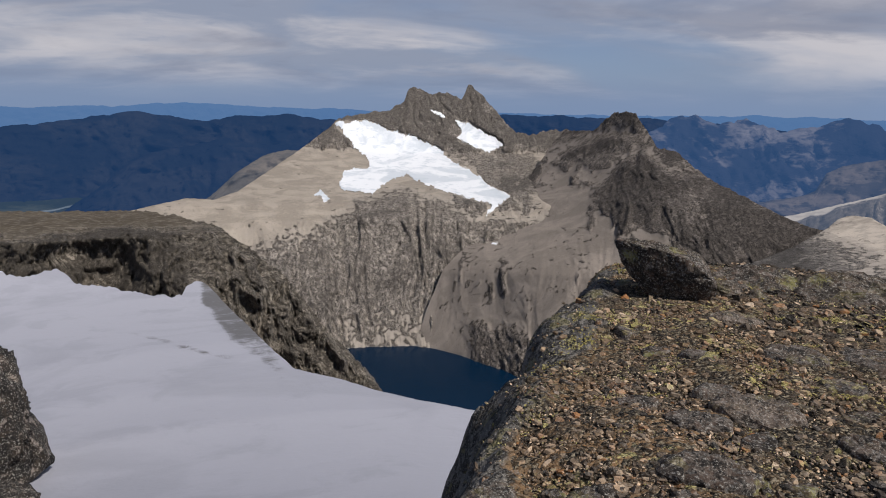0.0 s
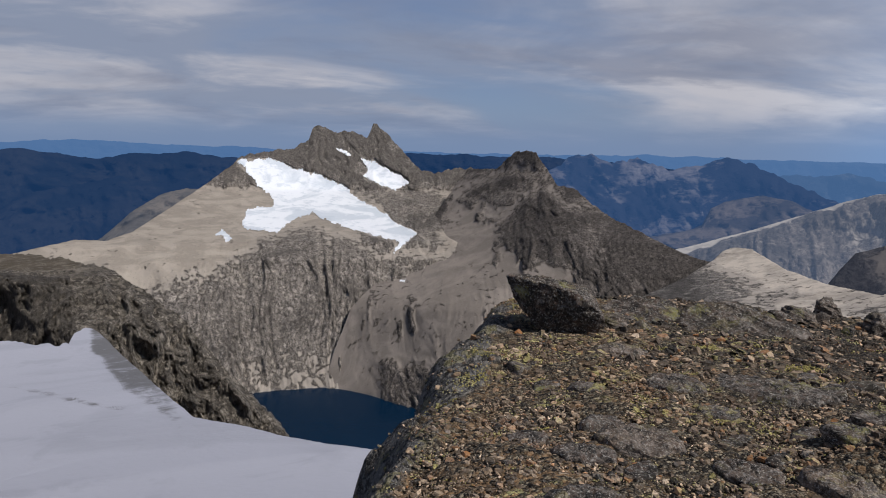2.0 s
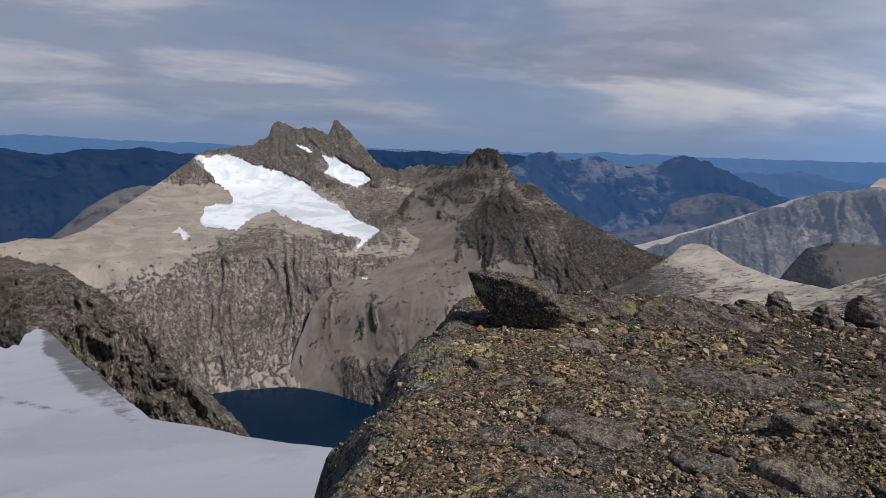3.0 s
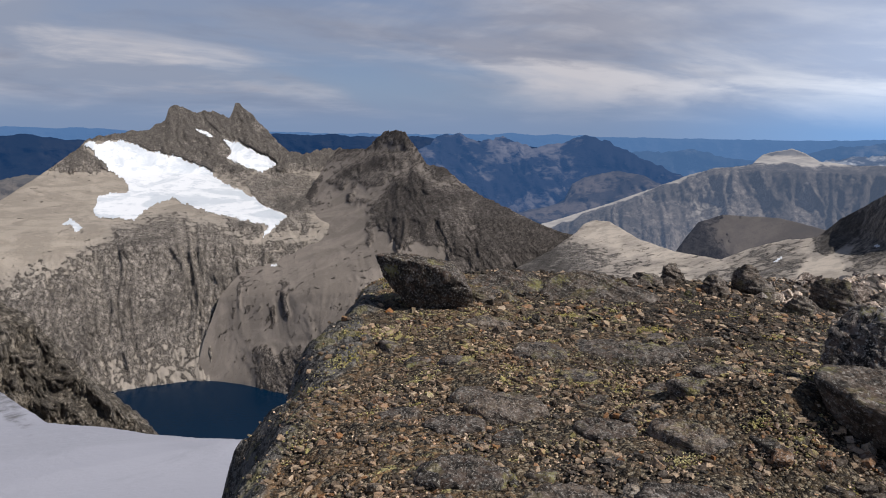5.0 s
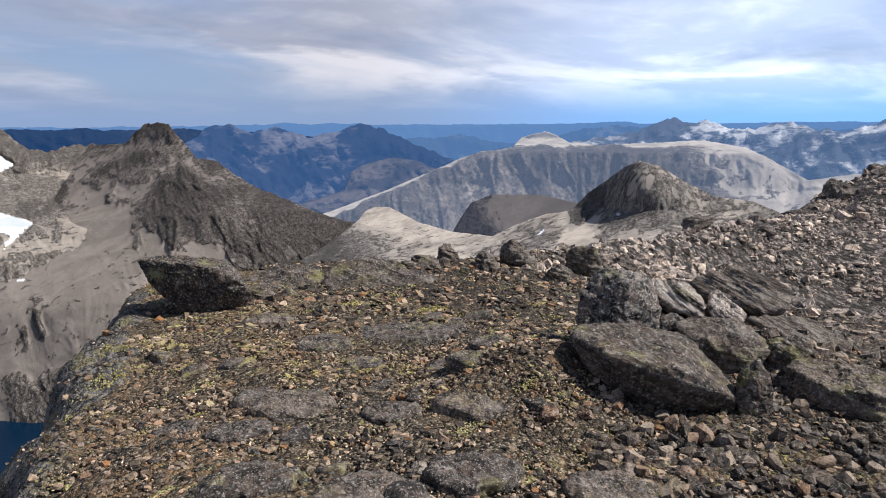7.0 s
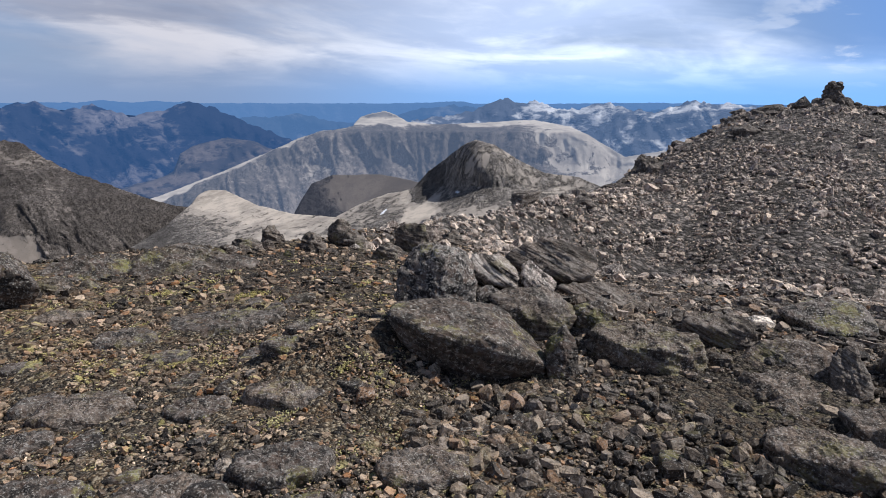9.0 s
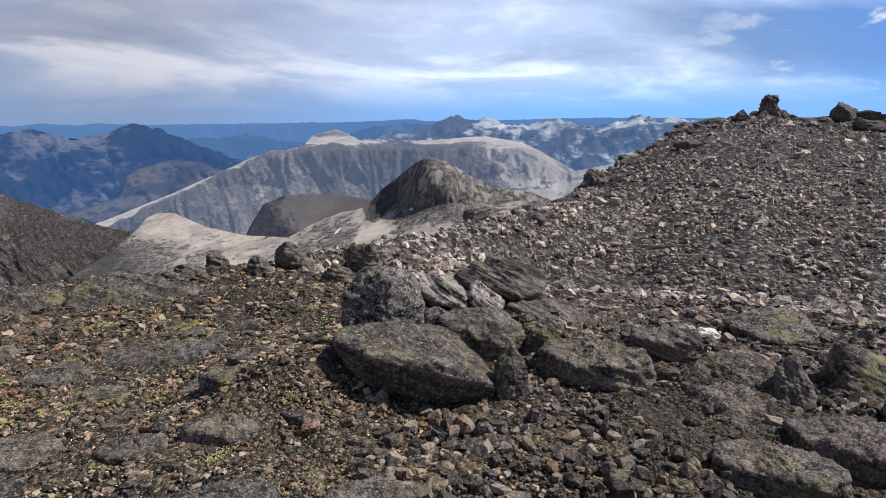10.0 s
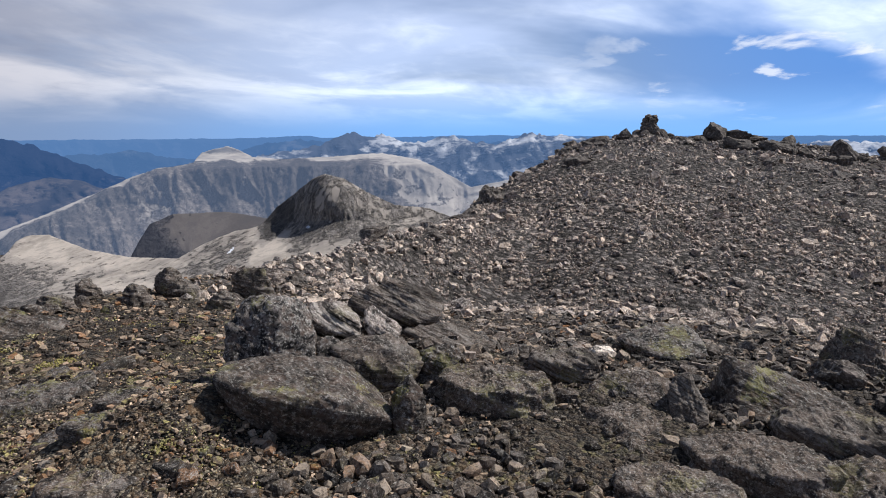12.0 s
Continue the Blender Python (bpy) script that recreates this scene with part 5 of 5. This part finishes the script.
crag("smooth grey-brown slab lying in the rubble", (5.59, 0.9, 0.04), -80,
     [(-0.27, 0, 0.04), (0.03, 0.25, 0.12), (0.24, 0.25, 0.12), (0.39, 0, -0.03), (0.1, -0.17, -0.04), (0.37, 0.25, 0), (-0.25, 0.21, 0), (-0.08, 0.08, -0.25), (0.25, 0.08, -0.25)], 22, M_PALE, group=SLABS, rough=0.03, layers=0.3)
crag("pitted grey slab split by a crack", (4.53, 0.86, 0.07), -78,
     [(-0.25, 0, -0.04), (-0.1, 0.17, 0.08), (0.21, 0.17, 0.12), (0.3, 0, 0.05), (0.27, -0.21, -0.12), (-0.17, -0.17, -0.12), (-0.25, 0.17, -0.08), (0.25, 0.25, 0), (0.04, -0.22, -0.12), (0, 0, -0.29)], 23, M_BEDROCK, group=SLABS, rough=0.04, layers=0.3)
crag("pitted grey slab split by a crack", (4.48, 0.46, 0.08), -83,
     [(-0.13, 0.09, 0.13), (-0.05, 0.09, 0.17), (0.05, 0, 0.01), (0.07, -0.09, -0.13), (-0.09, -0.13, -0.12), (-0.15, 0, 0.05), (-0.09, 0.17, 0), (0.07, 0.13, -0.1), (-0.04, 0.04, -0.26)], 24, M_SCHIST, group=SLABS, rough=0.05, layers=0.9, dip=(1.0, 0.0, 0.4))
crag("low weathered bedrock slab with lichen", (4.02, 0.67, -0.1), -79,
     [(-0.62, 0.1, 0.02), (-0.1, 0.4, 0.16), (0.3, 0.3, 0.1), (0.6, 0.1, -0.02), (0.4, -0.4, -0.12), (-0.2, -0.5, -0.12), (-0.6, -0.3, -0.14), (0.0, -0.1, 0.1), (0.0, 0.0, -0.4), (0.5, 0.5, -0.2)], 25, M_BEDROCK, group=SLABS, rough=0.05, layers=0.6, level=6)
crag("low weathered bedrock slab with lichen", (3.9, -0.35, -0.08), -92,
     [(-0.6, 0.1, 0.0), (-0.2, 0.35, 0.12), (0.3, 0.4, 0.12), (0.8, 0.2, 0.04), (0.7, -0.4, -0.14), (-0.1, -0.5, -0.12), (-0.55, -0.3, -0.12), (0.1, 0.0, 0.13), (0.0, 0.0, -0.4)], 26, M_BEDROCK, group=SLABS, rough=0.05, layers=0.8, level=6, dip=(0.3, -0.5, 1.0))

# bedrock that breaks through the rubble and the gravel
for k, (x, y, wide, deep, high, mat, label) in enumerate([
        (3.99, 0.12, 0.75, 0.5, 0.1, M_BEDROCK, "low weathered bedrock slab with lichen"), (4.45, -0.24, 0.7, 0.45, 0.15, M_SCHIST, "dark foliated bedrock beside a wedge-shaped boulder"), (3.6, 0.42, 0.6, 0.4, 0.09, M_BEDROCK, "low weathered bedrock slab with lichen"),
        (4.15, 1.52, 0.8, 0.5, 0.1, M_BEDROCK, "dark bedrock hump beside the heap of boulders"), (5.85, -0.34, 0.55, 0.45, 0.34, M_BEDROCK, "squat dark boulder on the rubble"), (4.75, 1.3, 0.5, 0.35, 0.12, M_SCHIST, "low dark slab lying in the rubble"),
        (3.25, -0.15, 0.6, 0.45, 0.1, M_BEDROCK, "low weathered bedrock slab with lichen"), (2.95, 0.35, 0.5, 0.35, 0.08, M_BEDROCK, "low weathered bedrock slab with lichen"), (5.2, -0.75, 0.6, 0.5, 0.25, M_SCHIST, "dark foliated bedrock beside a wedge-shaped boulder")]):
    shard(label, math.degrees(math.atan2(x, y)), math.hypot(x, y), wide, high, deep, 130 + k, mat, SLABS, 0.1, 0.15, "rock", 6, high < 0.2, layers=1.0, rough=0.05, cuts=5)
for k, (x, y, wide, deep, high) in enumerate([(1.7, 3.42, 0.55, 0.4, 0.07), (2.08, 2.98, 0.4, 0.3, 0.06), (2.9, 4.05, 0.85, 0.5, 0.06), (2.46, 2.7, 0.55, 0.3, 0.045), (2.3, 4.2, 0.5, 0.35, 0.04), (1.2, 2.75, 0.5, 0.32, 0.07), (1.55, 2.35, 0.55, 0.4, 0.08), (2.0, 2.2, 0.5, 0.35, 0.08), (3.1, 3.3, 0.4, 0.3, 0.05),
                                              (2.4, 1.75, 0.5, 0.35, 0.08), (1.35, 3.3, 0.4, 0.25, 0.05), (2.75, 3.05, 0.4, 0.25, 0.04), (2.2, 5.0, 0.5, 0.3, 0.05)]):
    shard("broad purple-grey slab sunk in gravel", math.degrees(math.atan2(x, y)), math.hypot(x, y), wide, high * 0.55, deep, 150 + k, M_PURPLE if k % 3 else M_BEDROCK, "slabs sunk in the gravel", 0.1, 0.08, "rock", 5, True, layers=0.7, rough=0.06, cuts=3)

# rocks along the rim of the knoll and beyond it
for k, (bearing, away, wide, high, deep, lean) in enumerate([(38.9, 7.9, 0.34, 0.2, 0.3, -0.5), (44.6, 8.0, 0.5, 0.34, 0.4, -0.3), (49.8, 8.3, 0.45, 0.36, 0.4, -0.3), (52.5, 9.2, 0.4, 0.2, 0.4, 0.2), (41.6, 7.6, 0.4, 0.14, 0.4, 0.1), (47.2, 7.4, 0.35, 0.18, 0.3, 0.3),
                                                             (22.6, 6.2, 0.4, 0.1, 0.3, 0.2), (36.0, 7.4, 0.6, 0.1, 0.4, 0.1)]):
    shard("brown weathered angular rock on the summit rim", bearing, away, wide, high, deep, 40 + k, M_BROWN, RIM, lean, rough=0.06, cuts=6, layers=1.1)
rng = np.random.default_rng(77)
for k in range(26):
    bearing = 19 + 34 * (k + rng.uniform(0, 1)) / 26
    away = np.interp(bearing, [18, 30, 42, 53], [6.3, 7.2, 7.9, 9.0]) + rng.uniform(-0.6, 0.3)
    shard("small brown weathered rock on the summit rim", bearing, away, rng.uniform(0.1, 0.26), rng.uniform(0.05, 0.11), rng.uniform(0.1, 0.2), 300 + k, M_BROWN if k % 3 else M_BOULDER, RIM, rng.uniform(-0.5, 0.5), 0.04, level=4, rough=0.03, cuts=2)
for k, (bearing, away, size, sq) in enumerate([(57.8, 18.2, 0.85, (1, 0.8, 0.5)), (60.9, 20.2, 0.42, (1, 0.8, 0.7)), (64.5, 26, 0.6, (1, 0.8, 0.6)), (66.6, 31, 0.7, (1, 0.8, 0.7)), (68.8, 36, 0.8, (1, 0.8, 0.7)), (70.3, 39, 0.7, (1, 0.9, 0.8)),
                                               (73.5, 43, 0.8, (1.3, 0.8, 0.5)), (76, 44, 0.7, (1.2, 0.9, 0.6)), (81, 46, 0.6, (1, 0.9, 0.6)), (87.5, 48, 0.7, (1.3, 0.8, 0.5)), (91, 48, 0.6, (1.3, 0.8, 0.5)), (79.8, 9.9, 0.4, (1, 0.8, 0.5)), (93, 5.6, 0.3, (1, 0.9, 0.8))]):
    a = radians(bearing)
    block("grey-brown angular block on the stony hillside", away * math.sin(a), away * math.cos(a), size * 0.6, 55 * k, 60 + k, M_CRAG, sq, (7 * (k % 3) - 7, 6 * (k % 4) - 8), group="blocks on the hillside")
for k in range(230):
    bearing = 62 + 42 * (k + rng.uniform(0, 1)) / 230
    away = np.interp(bearing, SKYLINE[:, 0], SKYLINE[:, 2]) * rng.choice([0.985, 0.95, 0.91, 0.86, 0.72], p=[0.16, 0.26, 0.27, 0.21, 0.10])
    a = radians(bearing)
    top_row = 0.55 if away > 0.97 * np.interp(bearing, SKYLINE[:, 0], SKYLINE[:, 2]) else 1.0
    block("dark angular block on the stony hillside", away * math.sin(a), away * math.cos(a), top_row * away / 45 * min(0.24 * math.exp(rng.exponential(0.5)), 0.9), rng.uniform(0, 360), 1700 + k, M_CRAG, (rng.uniform(1, 1.5), 0.85, rng.uniform(0.45, 0.75)),
          (rng.uniform(-20, 20), rng.uniform(-20, 20)), group="blocks on the hillside", level=3, up=-0.08)

# dark outcrop standing out of the snow
boulder("dark rock outcrop standing in the snow", (-34.1, 46.9, -20.7), 36, 9,
        [(1.2, 3.4), (2.2, 2.4), (2.5, 0.6), (2.7, -1.4), (3.5, -3.2), (3.7, -4.4), (1.6, -5.4), (0, -6), (-6, -7), (-8, 2), (-4, 5), (0, 4.4)], 27, M_OUTCROP, name="outcrop", layers=0.4)
boulder("dark rock outcrop standing in the snow", (-28.5, 40.8, -25.2), 35, 4,
        [(1.6, 0.2), (0.8, 1.0), (-0.5, 1.6), (-3, 1.6), (-3, -1.5), (1.5, -1.5)], 28, M_OUTCROP, name="outcrop", layers=0.4, level=4)


def cairn(label, x, y, rows, seed, spread):
    """A heap of stacked stones: an Empty at the base with each stone under it."""
    g = np.random.default_rng(seed)
    z = on_ground(x, y) - 0.1
    root = tagged(new("cairn"), label, "cairn")
    root.matrix_world = pose(x, y, z)
    h = 0.0
    for count, size, high, width in rows:
        for i in range(count):
            v, f = hewn(2, g, 10, (1, 0.85, high / size))
            st = mesh_of("stone", v * size, f, M_BLOCK, False, root)
            a = 2 * math.pi * i / count + g.uniform(0, 1)
            off = width if count > 1 else 0.0
            st.matrix_basis = pose(off * math.cos(a) * spread, off * math.sin(a), h + high * 0.8, g.uniform(-8, 8), g.uniform(-8, 8), g.uniform(0, 360))
        h += high * 1.05
    return root


cairn("stacked stone cairn on the hilltop", 45.2, 8.5, [(8, 0.42, 0.32, 0.75), (5, 0.36, 0.28, 0.36), (4, 0.34, 0.26, 0.28), (4, 0.32, 0.24, 0.26), (3, 0.34, 0.18, 0.2)], 71, 1.0)
cairn("low broken stone cairn on the hilltop", 45.6, 7.3, [(4, 0.38, 0.25, 0.4), (1, 0.3, 0.22, 0)], 72, 1.0)
for k, (x, y, size, sq) in enumerate([(46.3, 4.7, 1.0, (1, 0.8, 0.85)), (46.4, 3.7, 1.1, (1.3, 0.8, 0.6)), (46.6, 2.7, 0.7, (1.4, 0.8, 0.5)), (46.2, 5.5, 0.5, (1, 0.8, 0.7)), (46.2, 5.0, 0.35, (1, 0.8, 2.2)), (46.3, 4.1, 0.5, (1, 0.7, 0.9))]):
    block("dark blocky rock of the hilltop outcrop", x, y, size, 0.0 + 50 * k, 80 + k, M_CRAG, sq, (4 * k - 6, 6 - 3 * k), group="rocks of the hilltop outcrop", up=0.2)

# flat stones bedded in the gravel, and a few that stand out by their colour
rng = np.random.default_rng(31)
for k in range(150):
    bearing, away = rng.uniform(0, 104), math.sqrt(rng.uniform(2.2, 46))
    a = radians(bearing)
    x, y = away * math.sin(a), away * math.cos(a)
    if beyond_edge(np.array([x]), np.array([y]))[0] > -0.3 or any(math.hypot(x - u, y - v) < w for u, v, w in ((3.6, 2.5, 0.75), (4.2, 3.0, 0.6), (1.9, 5.6, 0.7), (4.9, 0.1, 0.6), (4.0, 0.6, 0.6))):
        continue
    block("flat dark stone bedded in gravel", x, y, min(0.05 * math.exp(rng.exponential(0.45)), 0.16) * (1.0 if away > 3 else 0.7), rng.uniform(0, 360), 200 + k, (M_DARK, M_PURPLE, M_PURPLE, M_BOULDER)[k % 4], (1, rng.uniform(0.6, 0.9), rng.uniform(0.22, 0.4)), (rng.uniform(-10, 10), rng.uniform(-10, 10)),
          name="stone", category="stone", group="stones bedded in the gravel", level=3, up=-0.01)
for k in range(26):
    bearing, away = 2 + 66 * (k + rng.uniform(0, 1)) / 26, math.sqrt(rng.uniform(3.2, 34))
    a = radians(bearing)
    x, y = away * math.sin(a), away * math.cos(a)
    if beyond_edge(np.array([x]), np.array([y]))[0] > -0.25 or any(math.hypot(x - u, y - v) < w for u, v, w in ((3.6, 2.5, 0.8), (4.2, 3.0, 0.6), (1.9, 5.6, 0.7), (4.9, 0.1, 0.6), (4.0, 0.6, 0.6))):
        continue
    block("broad purple-grey slab sunk in gravel", x, y, rng.uniform(0.09, 0.12) + 0.022 * away, rng.uniform(0, 360), 500 + k, M_PURPLE if k % 3 else M_DARK, (1, rng.uniform(0.5, 0.85), rng.uniform(0.24, 0.36)), (rng.uniform(-9, 9), rng.uniform(-9, 9)),
          name="stone", category="stone", group="slabs sunk in the gravel", level=4, up=-0.012)


def clusters(rng, count, each, bearings, ring, spread, inner=-0.12):
    """Places in loose clusters on the knoll, stretched along the rim."""
    b, r = np.radians(rng.uniform(*bearings, count)), np.sqrt(rng.uniform(ring[0] ** 2, ring[1] ** 2, count))
    n = rng.poisson(each, count)
    c = np.repeat(np.stack([r * np.sin(b), r * np.cos(b)], -1), n, 0)
    wide = np.repeat(rng.uniform(0.4, 1.3, count), n)[:, None]
    p = c + rng.normal(0, 1, c.shape) * wide * (spread * 1.5, spread)
    return p[beyond_edge(p[:, 0], p[:, 1]) < inner]


LICHEN_PATCHES = [(3.50, 4.52, 0.24), (3.01, 4.50, 0.11), (3.03, 5.08, 0.15), (1.34, 5.13, 0.27), (1.46, 4.57, 0.16), (1.03, 4.70, 0.25), (1.39, 4.17, 0.23), (2.34, 3.62, 0.09), (4.35, 4.13, 0.20), (2.48, 4.37, 0.10), (2.23, 2.57, 0.18), (2.32, 2.38, 0.15), (0.82, 4.45, 0.20), (3.75, 5.32, 0.16), (2.23, 5.31, 0.15), (2.70, 2.59, 0.08)]
crumbs = [clusters(rng, 230, 34, (2, 62), (2.0, 7.0), 0.06)]
for x, y, wide in LICHEN_PATCHES:
    n = int(260 * wide / 0.2)
    crumbs.append(np.array((x, y)) + rng.normal(0, 1, (n, 2)) * (wide * 0.42, wide * 0.2))
crumbs = np.concatenate(crumbs)
scatter("lichen", crumbs, rng.uniform(0.004, 0.012, len(crumbs)) * (0.6 + 0.12 * np.hypot(*crumbs.T)), 0, M_LICHEN, 91, 0.7, 0.1, 12, (0.5, 0.9))
tagged(bpy.data.objects["lichen"], "pale yellow-green lichen crumbs on the gravel", "lichen")
flakes = clusters(rng, 60, 40, (6, 56), (2.3, 6.8), 0.11)
scatter("rusty_gravel", flakes, 0.007 * np.exp(rng.exponential(0.5, len(flakes))).clip(1, 4) * (0.7 + 0.1 * np.hypot(*flakes.T)), "plate", M_RUST, 92, 0.4, 0.2, 16, (0.15, 0.4))
tagged(bpy.data.objects["rusty_gravel"], "rust-orange stone flakes on the gravel", "gravel")
for k in range(60):
    bearing, away = rng.uniform(8, 100), math.sqrt(rng.uniform(3.0, 9.5))
    a = radians(bearing)
    x, y = away * math.sin(a), away * math.cos(a)
    if beyond_edge(np.array([x]), np.array([y]))[0] < -0.35:
        block("dark angular stone in the gravel", x, y, rng.uniform(0.035, 0.085), rng.uniform(0, 360), 800 + k, M_DARK if k % 2 else M_PURPLE, (1, rng.uniform(0.6, 0.9), rng.uniform(0.3, 0.6)), (rng.uniform(-20, 20), rng.uniform(-20, 20)),
              name="stone", category="stone", group="dark stones in the gravel", level=3, up=-0.005)
for k in range(44):
    bearing, away = rng.normal(33, 9), math.sqrt(rng.uniform(3.4, 7.6))
    a = radians(bearing)
    block("large dark mossy stone in the gravel", away * math.sin(a), away * math.cos(a), min(0.06 * math.exp(rng.exponential(0.35)), 0.14), rng.uniform(0, 360), 900 + k, M_DARK if k % 3 else M_PURPLE, (1, rng.uniform(0.6, 0.9), rng.uniform(0.35, 0.55)),
          (rng.uniform(-15, 15), rng.uniform(-15, 15)), name="stone", category="stone", group="dark mossy stones in the gravel", level=3, up=-0.01)
for x, y, size, mat, label in ((2.66, 2.37, 0.09, M_RUST, "rust-orange stone on gravel"), (2.82, 2.25, 0.07, M_RUST, "rust-orange stone on gravel"), (1.86, 2.38, 0.08, M_TAN, "light tan angular stone on gravel"),
                               (3.05, 3.0, 0.06, M_RUST, "rust-orange stone on gravel"), (2.45, 3.05, 0.05, M_TAN, "small white stone on gravel"), (5.35, 1.2, 0.13, M_QUARTZ, "white quartz stone in the rubble")):
    block(label, x, y, size, 30 + 400 * x, int(100 * y), mat, (1, 0.75, 0.45), (8, -6), name="stone", category="stone", level=3)

rng = np.random.default_rng(5)
CHIPS = (0.22, 0.55)


def strewn(name, label, count, ring, sweep, size, spread, most, level, material, seed, inner=0.35, tilt=0.45, flat=CHIPS):
    """A spread of loose stones: count, ring (m), sweep (bearings), least size and how widely sizes vary."""
    p = spots_in(rng, count, *ring, *sweep, inner)
    return tagged(scatter(name, p, size * np.exp(rng.exponential(spread, len(p))).clip(1, most), level, material, seed, tilt, 0.2, 24, flat), label, name)


GRAVEL, RUBBLE = "grey, beige and rust-coloured gravel chips", "grey-brown angular rubble"
strewn("gravel", GRAVEL, 23000, (2.0, 5.4), (-12, 70), 0.0075, 0.55, 4.5, "plate", M_GRAVEL, 6, tilt=0.3, flat=(0.12, 0.3))
strewn("gravel", GRAVEL, 6000, (2.0, 5.2), (-12, 106), 0.008, 0.5, 4, "plate", M_GRAVEL, 26, tilt=0.6, flat=(0.2, 0.5))
strewn("gravel", "dark grey stone chips", 5000, (1.1, 2.6), (-12, 106), 0.009, 0.5, 4, "plate", M_NEAR, 66, tilt=0.5, flat=(0.2, 0.5))
strewn("gravel", GRAVEL, 14000, (4.8, 9.5), (-2, 76), 0.012, 0.55, 4.5, "plate", M_GRAVEL, 16, tilt=0.3, flat=(0.12, 0.3))
strewn("gravel", GRAVEL, 4500, (4.8, 9.5), (-2, 106), 0.013, 0.5, 4, "plate", M_GRAVEL, 36, tilt=0.5, flat=(0.2, 0.5))
strewn("grit", "fine pale beige grit between the stones", 22000, (1.9, 5.4), (-8, 66), 0.0055, 0.5, 3, 0, M_GRIT, 56, tilt=0.9, flat=(0.25, 0.6))
strewn("grit", "fine pale beige grit between the stones", 10000, (5.0, 9.5), (-2, 70), 0.008, 0.45, 2.5, 0, M_GRIT, 57, tilt=0.9, flat=(0.25, 0.6))
strewn("gravel", GRAVEL, 3000, (0.6, 9.0), (106, 348), 0.014, 0.5, 4, 0, M_GRAVEL, 46, tilt=0.8)
strewn("rubble", RUBBLE, 420, (2.4, 6.5), (54, 106), 0.028, 0.5, 3, 2, M_NEAR, 17, tilt=0.6, flat=(0.45, 0.9))
strewn("rubble", RUBBLE, 8500, (1.6, 7.6), (52, 106), 0.013, 0.6, 5, "plate", M_NEAR, 27, tilt=0.5, flat=(0.15, 0.5))
strewn("rubble", RUBBLE, 5000, (2.6, 7.6), (52, 106), 0.017, 0.55, 4, 1, M_NEAR, 67, tilt=0.6, flat=(0.4, 0.85))
strewn("rubble", RUBBLE, 6000, (4.2, 10.5), (50, 106), 0.017, 0.6, 5, "plate", M_MIDDLE, 37, tilt=0.5, flat=(0.15, 0.5))
strewn("rubble", RUBBLE, 1800, (3, 30), (106, 200), 0.05, 0.5, 4, 1, M_NEAR, 47, flat=(0.3, 0.7))
strewn("rubble", RUBBLE, 1400, (8, 26), (44, 106), 0.06, 0.5, 4, 1, M_RUBBLE, 7, 0.6, 0.5, (0.35, 0.8))
strewn("rubble", RUBBLE, 12000, (7.5, 30), (44, 106), 0.027, 0.55, 5, "plate", M_RUBBLE, 9, 0.6, 0.6, (0.15, 0.55))
strewn("rubble", RUBBLE, 15000, (7, 30), (44, 106), 0.032, 0.5, 4, 0, M_RUBBLE, 39, 0.6, 0.9, (0.45, 0.9))
strewn("rubble", RUBBLE, 3300, (8, 30), (44, 106), 0.045, 0.5, 4.5, 1, M_RUBBLE, 29, 0.6, 0.7, (0.4, 0.85))
SCREE = "grey-brown blocky scree on the hillside"
strewn("scree", SCREE, 20000, (22, 62), (48, 112), 0.05, 0.5, 4, 0, M_RUBBLE, 8, 0.8, 0.9, (0.45, 0.9))
strewn("scree", SCREE, 5000, (22, 62), (48, 112), 0.07, 0.5, 4, "plate", M_RUBBLE, 28, 0.8, 0.6, (0.2, 0.6))
